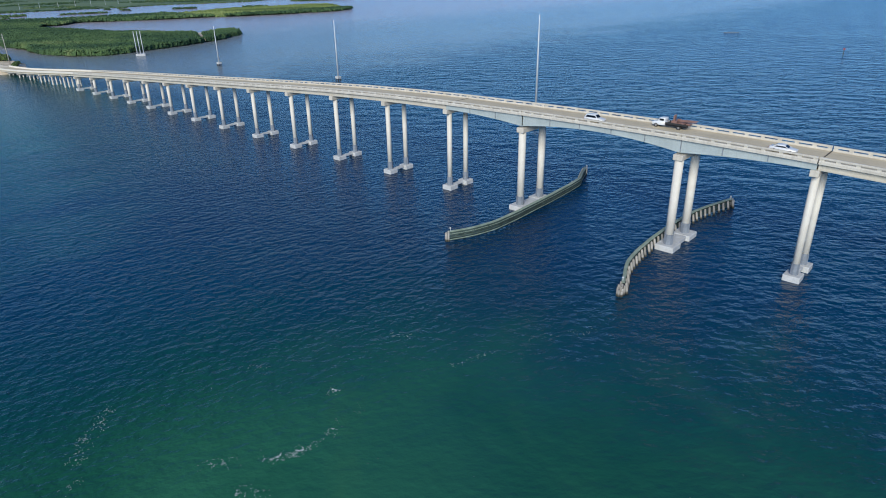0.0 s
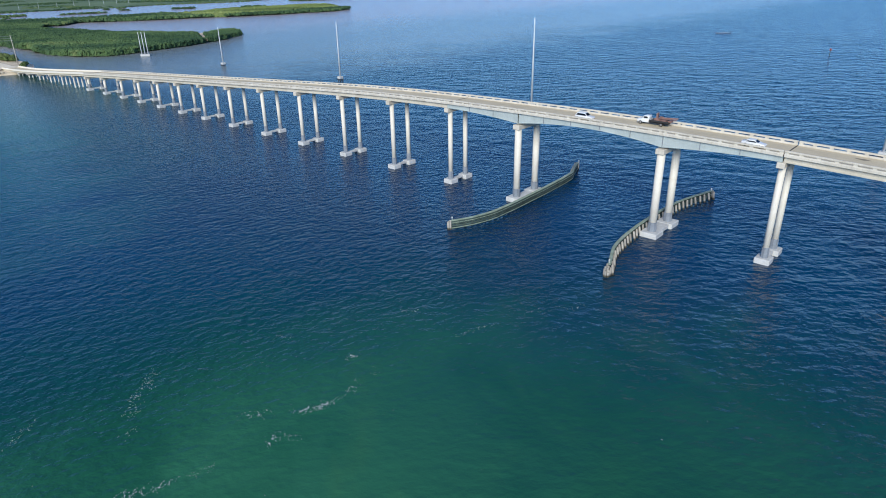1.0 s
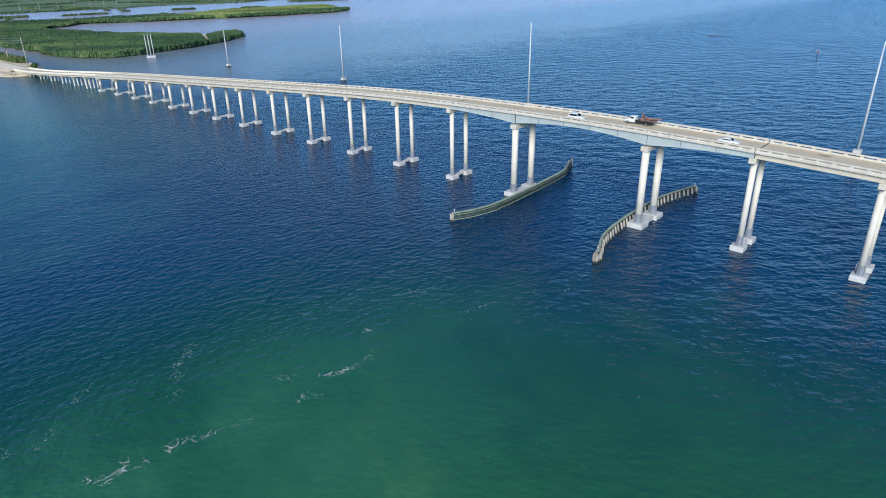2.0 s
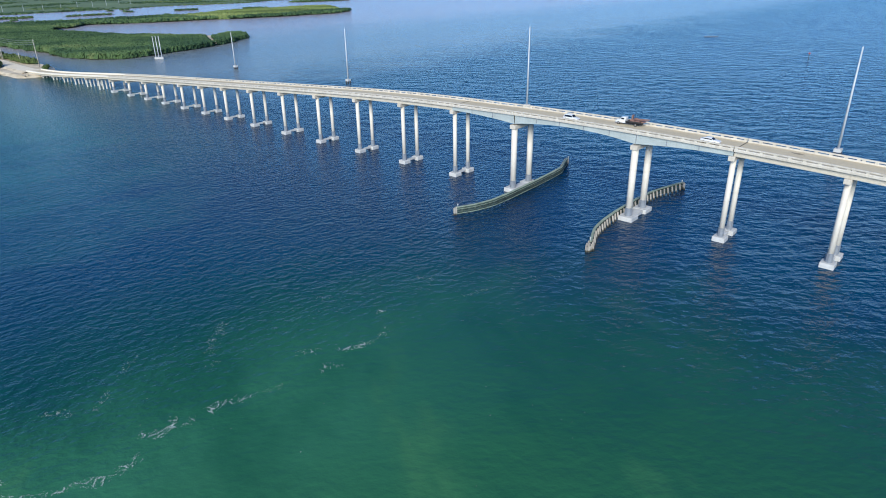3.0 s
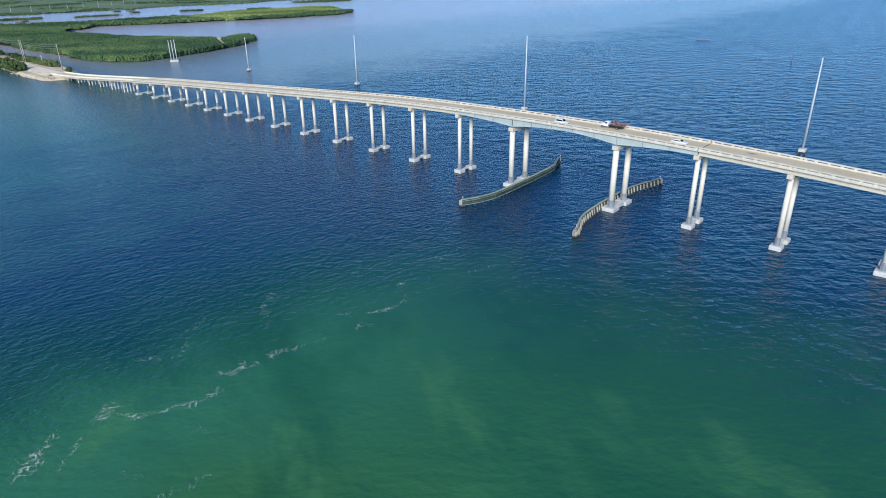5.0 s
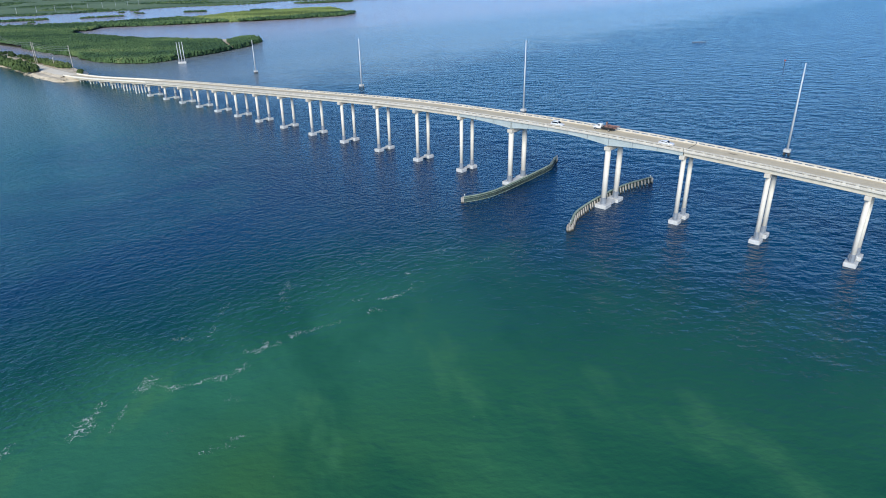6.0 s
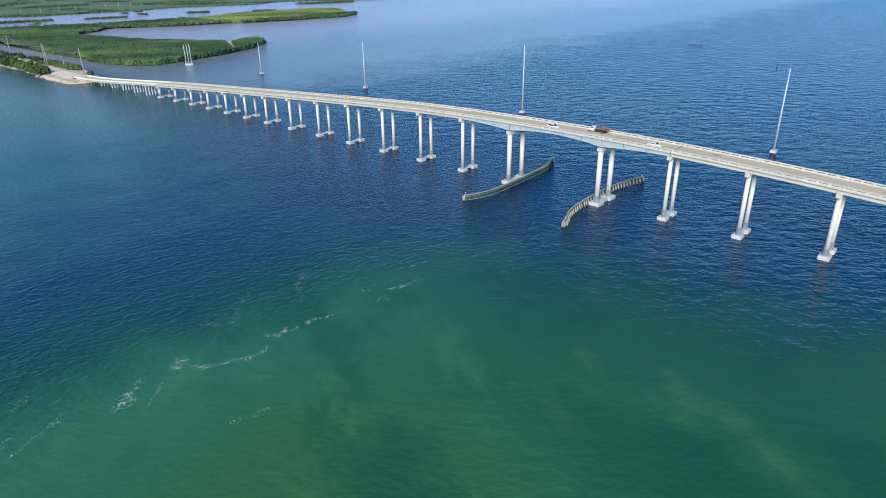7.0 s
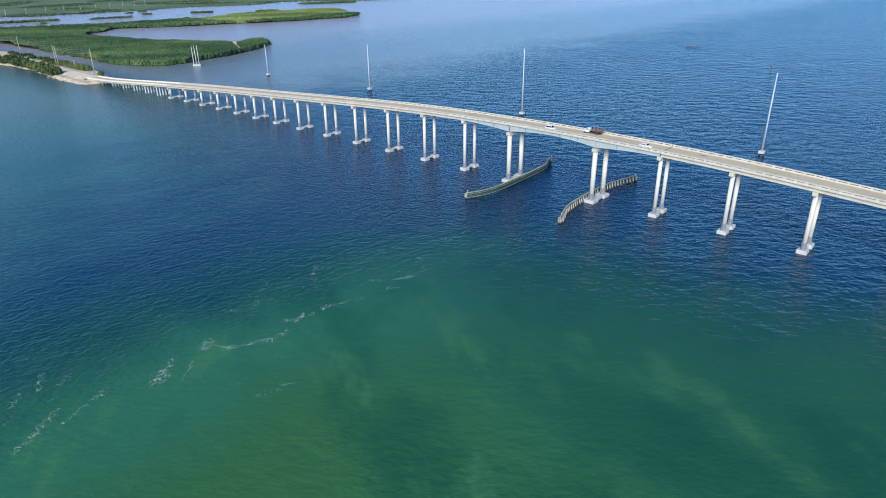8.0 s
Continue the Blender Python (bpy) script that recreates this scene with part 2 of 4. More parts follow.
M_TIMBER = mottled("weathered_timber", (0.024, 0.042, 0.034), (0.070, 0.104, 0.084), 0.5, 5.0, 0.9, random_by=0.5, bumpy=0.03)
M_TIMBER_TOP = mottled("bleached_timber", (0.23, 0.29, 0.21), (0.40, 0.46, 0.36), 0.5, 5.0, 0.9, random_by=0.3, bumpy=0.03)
M_PILE = mottled("pile_head", (0.26, 0.24, 0.21), (0.46, 0.43, 0.38), 0.9, 6.0, 0.9, random_by=0.4)
nt = M_PILE.node_tree
b_pile = nt.nodes["Principled BSDF"]
old = b_pile.inputs["Base Color"].links[0].from_socket
sep_z = nt.nodes.new("ShaderNodeSeparateXYZ")
link(nt, nt.nodes.new("ShaderNodeNewGeometry").outputs["Position"], sep_z.inputs[0])
wet = calc(nt, "SUBTRACT", calc(nt, "ADD", 0.45, calc(nt, "MULTIPLY", noise_at(nt, 1.5, 3), 0.5)), sep_z.outputs[2])
link(nt, mixed(nt, calc(nt, "MULTIPLY", wet, 2.5, True), old, (0.055, 0.05, 0.035)), b_pile.inputs["Base Color"])
M_MAST = mottled("mast_steel", (0.50, 0.52, 0.54), (0.66, 0.68, 0.70), 0.3, 4.0, 0.5)
M_POLE = mottled("wooden_pole", (0.40, 0.37, 0.32), (0.55, 0.51, 0.45), 0.3, 4.0, 0.8)
M_SAND = mottled("pale_marl", (0.40, 0.33, 0.22), (0.78, 0.67, 0.50), 0.12, 1.5, 0.95, bumpy=0.1)
M_CAUSEWAY = mottled("causeway_road", (0.78, 0.67, 0.49), (0.87, 0.78, 0.61), 0.1, 2.0, 0.95)
M_MUD = mottled("mangrove_floor", (0.03, 0.035, 0.018), (0.07, 0.075, 0.04), 0.05, 0.8, 0.95)
M_MARSH = mottled("marsh", (0.060, 0.115, 0.055), (0.165, 0.230, 0.105), 0.006, 0.05, 0.95, bumpy=0.0)
M_MANGROVE = foliage("mangrove_leaves", (0.038, 0.078, 0.034), (0.094, 0.156, 0.056), (0.205, 0.225, 0.090))
M_SHRUB = foliage("shrub_leaves", (0.035, 0.060, 0.018), (0.085, 0.125, 0.038), (0.16, 0.19, 0.07))
M_BARK = plain("bark", (0.12, 0.10, 0.08), 0.9)
M_FOAM = plain("sea_foam", (0.70, 0.77, 0.74), 0.8)
M_ROCK = mottled("shore_rock", (0.28, 0.24, 0.17), (0.55, 0.48, 0.36), 0.3, 2.0, 0.95, random_by=0.3)


# ---- builders ----
def mesh_of(name, bm, mat, bevel=0.0, smooth=False):
    if bevel:
        bmesh.ops.bevel(bm, geom=bm.edges[:], offset=bevel, segments=1, affect="EDGES", clamp_overlap=True)
    bmesh.ops.recalc_face_normals(bm, faces=bm.faces[:])
    me = bpy.data.meshes.new(name)
    bm.to_mesh(me)
    bm.free()
    me.materials.append(mat)
    if smooth:
        for p in me.polygons:
            p.use_smooth = True
    return me


def raw_mesh(name, verts, faces, mat, smooth=False):
    me = bpy.data.meshes.new(name)
    me.from_pydata([tuple(v) for v in verts], [], [tuple(f) for f in faces])
    me.materials.append(mat)
    if smooth:
        for p in me.polygons:
            p.use_smooth = True
    me.update()
    return me


def thing(name, at, label, category, group="", turn=0.0):
    ob = new(name)
    ob.empty_display_size = 0.5
    ob.matrix_world = pose(at[0], at[1], at[2], 0, 0, turn)
    return tagged(ob, label, category, group)


def child(name, me, parent, at=(0, 0, 0), label="", turn=0.0, kind=""):
    ob = new(name, me)
    ob.parent = parent
    ob.matrix_basis = pose(at[0], at[1], at[2], 0, 0, turn)
    return tagged(ob, label, kind=kind)


def structure(name, me, label="", category=""):
    return tagged(new(name, me), label, category, kind="structure")


def box(bm, x, y, z, sx, sy, sz, m=None):
    """A box by its centre and sizes."""
    made = bmesh.ops.create_cube(bm, size=1.0, matrix=(m or Matrix()) @ Matrix.Translation((x, y, z)) @ Matrix.Diagonal((sx, sy, sz, 1)))
    return made["verts"]


def tube(bm, a, b, ra, rb, n=12, caps=True):
    a, b = Vector(a), Vector(b)
    axis = b - a
    m = Matrix.Translation((a + b) / 2) @ axis.to_track_quat("Z", "Y").to_matrix().to_4x4()
    bmesh.ops.create_cone(bm, cap_ends=caps, segments=n, radius1=ra, radius2=rb, depth=axis.length, matrix=m)


def sweep(name, profile, xs, offset, mat, origin):
    """A closed profile of (y, z) carried along x; offset(x) gives its shift in y and z."""
    n, verts, faces = len(profile), [], []
    for x in xs:
        dy, dz = offset(x)
        verts += [(x - origin[0], py + dy - origin[1], pz + dz - origin[2]) for py, pz in profile]
    for i in range(len(xs) - 1):
        for j in range(n):
            k = (j + 1) % n
            faces.append((i * n + j, (i + 1) * n + j, (i + 1) * n + k, i * n + k))
    faces.append(tuple(range(n)))
    faces.append(tuple((len(xs) - 1) * n + j for j in reversed(range(n))))
    return raw_mesh(name, verts, faces, mat)


# ---- the bridge's line ----
CREST_X, CREST_Z, GRADE, CURVE = 20.0, 24.4, 0.060, 100.0


def road_z(x):
    d = abs(x - CREST_X)
    drop = GRADE * d * d / (2 * CURVE) if d < CURVE else GRADE * (d - CURVE / 2)
    z = CREST_Z - drop + float(np.interp(-x, (10, 45, 90, 130, 250, 310, 400), (0.0, 0.25, 0.5, 0.58, 0.7, 0.7, 0.3)))
    return 2.4 + math.log1p(math.exp(min(z - 2.4, 30)))


def line_y(x):
    """The bridge bends a little as it nears the shore."""
    return -8.5 * (max(0.0, min(-250 - x, 185)) / 180) ** 1.3


SPAN = 24.4
PIERS_WEST = [-SPAN * (k - 1) for k in range(2, 8)] + [-169.5, -191.0, -212.5, -234.0, -255.0, -275.5, -296.5]
X_L1, X_R1 = 0.4, 39.6
PIERS_EAST = [64.4 + SPAN * k for k in range(0, 6)]
BENTS = [-314.0 - 17.3 * k for k in range(6)]
ABUTMENT = -427.0

# ---- water ----
bm = bmesh.new()
bmesh.ops.create_grid(bm, x_segments=2, y_segments=2, size=4800)
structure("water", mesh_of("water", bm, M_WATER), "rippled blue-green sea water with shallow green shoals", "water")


# ---- piers ----
def pier(x, channel=False, spread_by=3.35):
    y0, top = line_y(x), road_z(x) - (3.3 if channel else 1.55)
    half, r, side = (4.3, 0.90, 4.1) if channel else (spread_by, 0.67, 3.1)
    ob = thing("bridge_pier", (x, y0, 0), "pale concrete bridge pier with twin round columns on water-level footings", "bridge pier", "bridge piers")
    for s in (-1, 1):
        bm = bmesh.new()
        box(bm, 0, 0, 0.35, side, side, 1.7)
        foot = child("footing", mesh_of("footing", bm, M_FOOTING, 0.12), ob, (0, s * half, 0))
        bm = bmesh.new()
        tube(bm, (0, 0, 1.0), (0, 0, top - 1.1), r, r, 20)
        col = child("column", mesh_of("column", bm, M_COLUMN, smooth=False), ob, (0, s * half, 0))
        for p in col.data.polygons:
            p.use_smooth = len(p.vertices) == 4
        bm = bmesh.new()
        tube(bm, (0, 0, 1.1), (0, 0, 3.5), r + 0.14, r + 0.1, 8)
        child("jacket", mesh_of("jacket", bm, M_COLLAR), col, (0, 0, 0), "grey repair jacket at the foot")
    bm = bmesh.new()
    box(bm, 0, 0, 0.6 if channel else 0.85, 2.6 if channel else 1.1, 2 * half - side + 0.4, 1.0 if channel else 0.62)
    child("strut", mesh_of("strut", bm, M_FOOTING, 0.06), ob)
    bm = bmesh.new()
    w = 2.0 if channel else 1.55
    box(bm, 0, 0, top - 0.6, w, 11.0 if channel else 10.3, 1.2)
    child("cap_beam", mesh_of("cap_beam", bm, M_CAP, 0.08), ob)
    return ob


for x in PIERS_WEST:
    pier(x)
for x in PIERS_EAST:
    pier(x - 0.18, spread_by=3.1)
pier(X_L1, True)
pier(X_R1, True)


def pile_bent(x):
    y0, top = line_y(x), road_z(x) - 1.3
    ob = thing("pile_bent", (x, y0, 0), "concrete pile bent carrying the low end of the bridge", "pile bent", "pile bents")
    for k in range(5):
        bm = bmesh.new()
        tube(bm, (0, 0, -1), (0, 0, top - 0.8), 0.45, 0.45, 8)
        child("round_post", mesh_of("round_post", bm, M_COLUMN), ob, (0, -4.2 + 2.1 * k, 0))
    bm = bmesh.new()
    box(bm, 0, 0, top - 0.45, 1.1, 10.2, 0.9)
    child("cap_beam", mesh_of("cap_beam", bm, M_CONCRETE, 0.05), ob)


for x in BENTS:
    pile_bent(x)


# ---- spans ----
def haunch(x):
    """Depth of the painted girders below the slab: greater over the channel piers."""
    if x < X_L1:
        u = (x + SPAN) / (X_L1 + SPAN)
    elif x > X_R1:
        u = (64.4 - x) / (64.4 - X_R1)
    else:
        u = abs(2 * (x - X_L1) / (X_R1 - X_L1) - 1)
    return 1.25 + 1.45 * max(0.0, u) ** 2


post_bm = bmesh.new()
box(post_bm, 0, 0, 0, 0.72, 0.26, 0.32)
POST = mesh_of("post", post_bm, M_PARAPET)


def span(x0, x1, style):
    xm = (x0 + x1) / 2
    origin = (xm, line_y(xm), road_z(xm))
    n = max(4, int((x1 - x0) / 4))
    g0, g1 = (0.10 if abs(x0 - 64.4) < 0.1 else 0.012), (0.10 if abs(x1 - 64.4) < 0.1 else 0.012)
    xs = [x0 + g0 + (x1 - x0 - g0 - g1) * i / n for i in range(n + 1)]
    at = lambda x: (line_y(x), road_z(x))
    label = {"plain": "concrete girder bridge span with slotted parapets", "low": "low concrete bridge span with solid parapets",
             "channel": "pale blue-grey haunched girder span over the channel"}[style]
    ob = thing("bridge_span", origin, label, "bridge span", "bridge spans")
    slab = [(-5.1, -0.28), (5.1, -0.28), (5.1, 0.0), (4.62, 0.0), (0.0, 0.05), (-4.62, 0.0), (-5.1, 0.0)]
    child("road_slab", sweep("road_slab", slab, xs, at, M_ROAD, origin), ob)
    if style == "channel":
        for y in (-4.5, -1.5, 1.5, 4.5):
            me = []
            faces = []
            fine = [xs[0] + (xs[-1] - xs[0]) * i / 24 for i in range(25)]
            for x in fine:
                dy, dz = at(x)
                dep = haunch(x)
                for py, pz in ((y - 0.28, -0.285), (y + 0.28, -0.285), (y + 0.28, -0.34), (y + 0.03, -0.36), (y + 0.03, -0.28 - dep + 0.06),
                               (y + 0.3, -0.28 - dep + 0.05), (y + 0.3, -0.28 - dep), (y - 0.3, -0.28 - dep), (y - 0.3, -0.28 - dep + 0.05),
                               (y - 0.03, -0.28 - dep + 0.06), (y - 0.03, -0.36), (y - 0.28, -0.34)):
                    me.append((x - origin[0], py + dy - origin[1], pz + dz - origin[2]))
            for i in range(24):
                faces += [(i * 12 + j, (i + 1) * 12 + j, (i + 1) * 12 + (j + 1) % 12, i * 12 + (j + 1) % 12) for j in range(12)]
            faces += [tuple(range(12)), tuple(24 * 12 + j for j in reversed(range(12)))]
            g = child("girder", raw_mesh("girder", me, faces, M_STEEL), ob, label="pale blue-grey painted steel girder")
            if y == -4.5:
                parts = 3 if x1 - x0 < 30 else 5
                for k in range(0 if x0 > -1 else 1, parts + (0 if x0 > 30 else 1)):
                    xk = x0 + (x1 - x0) * k / parts
                    if abs(xk - X_R1) < 0.5 and x0 > 30:
                        continue
                    bm = bmesh.new()
                    dep = haunch(min(max(xk, x0), x1)) - 0.18
                    box(bm, xk - origin[0], y - 0.1, road_z(xk) - origin[2] - 0.34 - dep / 2, 0.14, 0.14, dep)
                    child("stiffener", mesh_of("stiffener", bm, M_COLLAR), g)
    else:
        dep = 1.0 if style == "low" else 1.25
        for y in (-4.3, -1.45, 1.45, 4.3):
            prof = [(y - 0.45, -0.285), (y + 0.45, -0.285), (y + 0.45, -0.45), (y + 0.12, -0.62), (y + 0.12, -dep + 0.05), (y + 0.32, -dep - 0.1),
                    (y + 0.32, -0.28 - dep), (y - 0.32, -0.28 - dep), (y - 0.32, -dep - 0.1), (y - 0.12, -dep + 0.05), (y - 0.12, -0.62), (y - 0.45, -0.45)]
            child("girder", sweep("girder", prof, xs, at, M_CONCRETE, origin), ob)
    for s in (-1, 1):
        y = s * 4.86
        if style == "low":
            prof = [(y - 0.22, -0.3), (y + 0.22, -0.3), (y + 0.2, 0.0), (y + 0.13, 0.95), (y - 0.13, 0.95), (y - 0.2, 0.0)]
            child("parapet", sweep("parapet", prof, xs, at, M_COLUMN, origin), ob)
            continue
        base = [(y - 0.25, -0.32), (y + 0.25, -0.32), (y + 0.25, 0.14), (y + 0.17, 0.36), (y - 0.17, 0.36), (y - 0.25, 0.14)]
        par = child("parapet", sweep("parapet", base, xs, at, M_PARAPET, origin), ob)
        top = [(y - 0.19, 0.64), (y + 0.19, 0.64), (y + 0.21, 0.70), (y + 0.21, 0.95), (y + 0.17, 0.98), (y - 0.17, 0.98), (y - 0.21, 0.95), (y - 0.21, 0.70)]
        child("rail", sweep("rail", top, xs, at, M_PARAPET, origin), par)
        count = round((x1 - x0) / 3.05)
        for k in range(count + 1):
            xk = x0 + (x1 - x0) * k / count
            xk = min(max(xk, x0 + 0.52), x1 - 0.52)
            child("post", POST, par, (xk - origin[0], y + line_y(xk) - origin[1], road_z(xk) + 0.49 - origin[2]))
    return ob


supports = sorted(PIERS_WEST) + [X_L1, X_R1] + PIERS_EAST
for a, b in zip(supports, supports[1:]):
    span(a, b, "channel" if -25 < a < 60 else "plain")
lows = [ABUTMENT] + sorted(BENTS) + [min(PIERS_WEST)]
for a, b in zip(lows, lows[1:]):
    span(a, b, "low")

# ---- open deck joints at the ends of the channel spans ----
for x in (-296.5, -SPAN, 64.4):
    bm = bmesh.new()
    box(bm, 0, 0, 0, 0.22, 9.2, 0.03)
    tagged(new("deck_joint", mesh_of("deck_joint", bm, M_DARK)), "dark open expansion joint across the roadway", "joint", "deck joints").location = (x, line_y(x), road_z(x) + 0.07)


# ---- fenders ----
def flare(y, shape):
    """How far the fender turns away from the channel at y; shape: places along y and the offset there."""
    return float(np.interp(y, [p[0] for p in shape], [p[1] for p in shape]))


def fender(x0, y0, y1, out, shape, label):
    """A timber fender along the channel: piles behind, horizontal timbers on the channel side, a plank walk on top.
    out: the direction in x that leads away from the channel."""
    ob = thing("channel_fender", (x0, 0, 0), label, "fender", "channel fenders")
    ys = [y0 + (y1 - y0) * i / 44 for i in range(45)]

    def rail(name, near_x, wide, z0, z1, mat, first=0, last=44):
        verts, faces = [], []
        for y in ys[first:last + 1]:
            fx = out * flare(y, shape)
            for dx, z in ((near_x, z0), (near_x + wide, z0), (near_x + wide, z1), (near_x, z1)):
                verts.append((fx + out * dx, y, z))
        n = last + 1 - first
        for i in range(n - 1):
            faces += [(i * 4 + j, i * 4 + (j + 1) % 4, (i + 1) * 4 + (j + 1) % 4, (i + 1) * 4 + j) for j in range(4)]
        faces += [(3, 2, 1, 0), tuple((n - 1) * 4 + j for j in range(4))]
        child(name, raw_mesh(name, verts, faces, mat), ob)

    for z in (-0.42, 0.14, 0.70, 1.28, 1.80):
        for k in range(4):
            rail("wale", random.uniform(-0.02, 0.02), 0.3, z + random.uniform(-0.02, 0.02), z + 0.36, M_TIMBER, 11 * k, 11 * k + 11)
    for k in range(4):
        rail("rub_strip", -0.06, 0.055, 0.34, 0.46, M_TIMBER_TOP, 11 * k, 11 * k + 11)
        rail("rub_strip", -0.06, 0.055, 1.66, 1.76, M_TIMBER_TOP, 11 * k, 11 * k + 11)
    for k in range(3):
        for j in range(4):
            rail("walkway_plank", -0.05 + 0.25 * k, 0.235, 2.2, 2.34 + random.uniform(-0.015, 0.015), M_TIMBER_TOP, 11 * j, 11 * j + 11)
    bm = bmesh.new()
    tube(bm, (0, 0, -1.4), (0, 0, 2.12), 0.3, 0.24, 8)
    for v in bm.verts:
        v.co += Vector((random.uniform(-0.05, 0.05), random.uniform(-0.05, 0.05), random.uniform(-0.12, 0.05) if v.co.z > 1 else 0))
    stub = mesh_of("timber_post", bm, M_PILE)
    count = 34
    for k in range(count):
        y = y0 + 0.4 + (y1 - y0 - 0.8) * k / (count - 1)
        ob2 = child("timber_post", stub, ob, (out * (flare(y, shape) + 1.28 + random.uniform(-0.08, 0.08)), y + random.uniform(-0.15, 0.15), 0))
        ob2.rotation_euler = (random.uniform(-0.05, 0.05), -out * random.uniform(0.12, 0.24), 0)
    bm = bmesh.new()
    tube(bm, (0, 0, -1.0), (0, 0, 2.5), 0.26, 0.2, 8)
    tall = mesh_of("timber_post", bm, M_PILE)
    for y, s in ((y0, -1), (y1, 1)):
        for k in range(3 if s > 0 or out < 0 else 9):
            child("timber_post", tall, ob, (out * (flare(y, shape) + 0.05 + 0.42 * (k % 3)), y + s * (0.3 + 0.2 * (k % 2) + 0.55 * (k // 3)), -0.3 * ((k * 7) % 3) - 0.35 * (k // 3)))


fender(4.6, -31.8, 32.0, -1, ((-32, 3.8), (-29, 2.3), (-26, 1.1), (-22, 0.1), (-19, -0.3), (-11, -0.3), (-4, 0.1), (4.5, 0.5), (15, 1.3), (21.5, 2.1), (26, 4.2), (32, 6.5)),
       "greenish weathered timber channel fender faced with horizontal planks")
fender(36.0, -29.6, 30.6, 1, ((-30, 6.0), (-27, 4.8), (-24.4, 3.6), (-21, 2.3), (-18, 1.6), (-13.9, 1.0), (-6.5, 0.4), (0, 0.2), (8, 0.2), (16, 0.7), (22, 1.8), (31, 4.2)),
       "greenish weathered timber channel fender seen from its piled back")


def light_post(x, y):
    """A short post with a small lamp box on the end of a fender."""
    ob = thing("navigation_light", (x, y, 2.34), "small pale navigation light on the end of a timber fender", "navigation light", "fender lights")
    bm = bmesh.new()
    tube(bm, (0, 0, -0.1), (0, 0, 0.5), 0.06, 0.06, 8)
    child("post", mesh_of("post", bm, M_MAST), ob)
    bm = bmesh.new()
    box(bm, 0, 0, 0.62, 0.3, 0.3, 0.34)
    child("lamp_box", mesh_of("lamp_box", bm, M_FOOTING, 0.05), ob)


for x, y in ((0.6, -31.2), (-1.6, 31.6), (40.4, 30.0), (41.8, -29.0)):
    light_post(x, y)


# ---- transmission masts in the bay ----
def mast(x, y, h):
    ob = thing("transmission_mast", (x, y, 0), "slender pale steel transmission mast on a concrete base", "mast", "masts in the bay")
    bm = bmesh.new()
    tube(bm, (0, 0, 2.3), (0, 0, h), 0.44, 0.19, 12)
    child("shaft", mesh_of("shaft", bm, M_MAST, smooth=True), ob)
    bm = bmesh.new()
    box(bm, 0, 0, 1.75, 2.5, 2.5, 1.3)
    child("base", mesh_of("base", bm, M_FOOTING, 0.1), ob)
    for dx in (-0.9, 0.9):
        for dy in (-0.9, 0.9):
            bm = bmesh.new()
            tube(bm, (dx, dy, -1), (dx, dy, 1.2), 0.35, 0.35, 8)
            child("round_post", mesh_of("round_post", bm, M_DARK), ob)


for x, y, h in ((67.9, 104, 38), (-70, 104.5, 39.2), (-207.5, 104.3, 32.8), (-328.4, 97.0, 26)):
    mast(x, y, h)


# Three shafts on one base, by the mangroves.
tri = thing("transmission_tower", (-440, 91.5, 0), "three pale steel poles on one concrete base in the bay", "tower")
for k in (-1, 0, 1):
    bm = bmesh.new()
    tube(bm, (0, 0, 1.2), (0, 0, 18.5), 0.42, 0.24, 10)
    child("shaft", mesh_of("shaft", bm, M_MAST, smooth=True), tri, (k * 1.1, k * 2.1, 0))
bm = bmesh.new()
box(bm, 0, 0, 0.5, 3.6, 7.0, 2.0)
child("base", mesh_of("base", bm, M_FOOTING, 0.1), tri, turn=-28)


# ---- land ----
def outline(points, step=6.0, rough=3.0, seed=0):
    """A closed smooth curve through the points, with an uneven edge."""
    n, out = len(points), []
    for i in range(n):
        p0, p1, p2, p3 = (Vector(points[(i + k) % n]) for k in (-1, 0, 1, 2))
        m = max(2, int((p2 - p1).length / step))
        for k in range(m):
            u = k / m
            q = 0.5 * ((2 * p1) + (p2 - p0) * u + (2 * p0 - 5 * p1 + 4 * p2 - p3) * u * u + (3 * p1 - p0 - 3 * p2 + p3) * u ** 3)
            d = noise.noise_vector((q.x * 0.05, q.y * 0.05, seed)) * rough + noise.noise_vector((q.x * 0.17, q.y * 0.17, seed + 5)) * rough * 0.5
            out.append((q.x + d.x, q.y + d.y))
    return out


def land(name, ring, height, mat, label, skirt=3.0):
    """A low sheet of land whose edge slopes under the water."""
    bm = bmesh.new()
    top = [bm.verts.new((x, y, height)) for x, y in ring]
    low = []
    n = len(ring)
    area = sum(ring[i][0] * ring[(i + 1) % n][1] - ring[(i + 1) % n][0] * ring[i][1] for i in range(n))
    side = 1 if area > 0 else -1
    for i in range(n):
        a, b = Vector(ring[i - 1]), Vector(ring[(i + 1) % n])
        d = (b - a).normalized()
        low.append(bm.verts.new((ring[i][0] + side * d.y * skirt, ring[i][1] - side * d.x * skirt, -0.4)))
    for i in range(n):
        j = (i + 1) % n
        bm.faces.new((top[i], top[j], low[j], low[i]))
    f = bm.faces.new(top)
    bmesh.ops.triangulate(bm, faces=[f])
    me = mesh_of(name, bm, mat)
    return structure(name, me, label, "land")


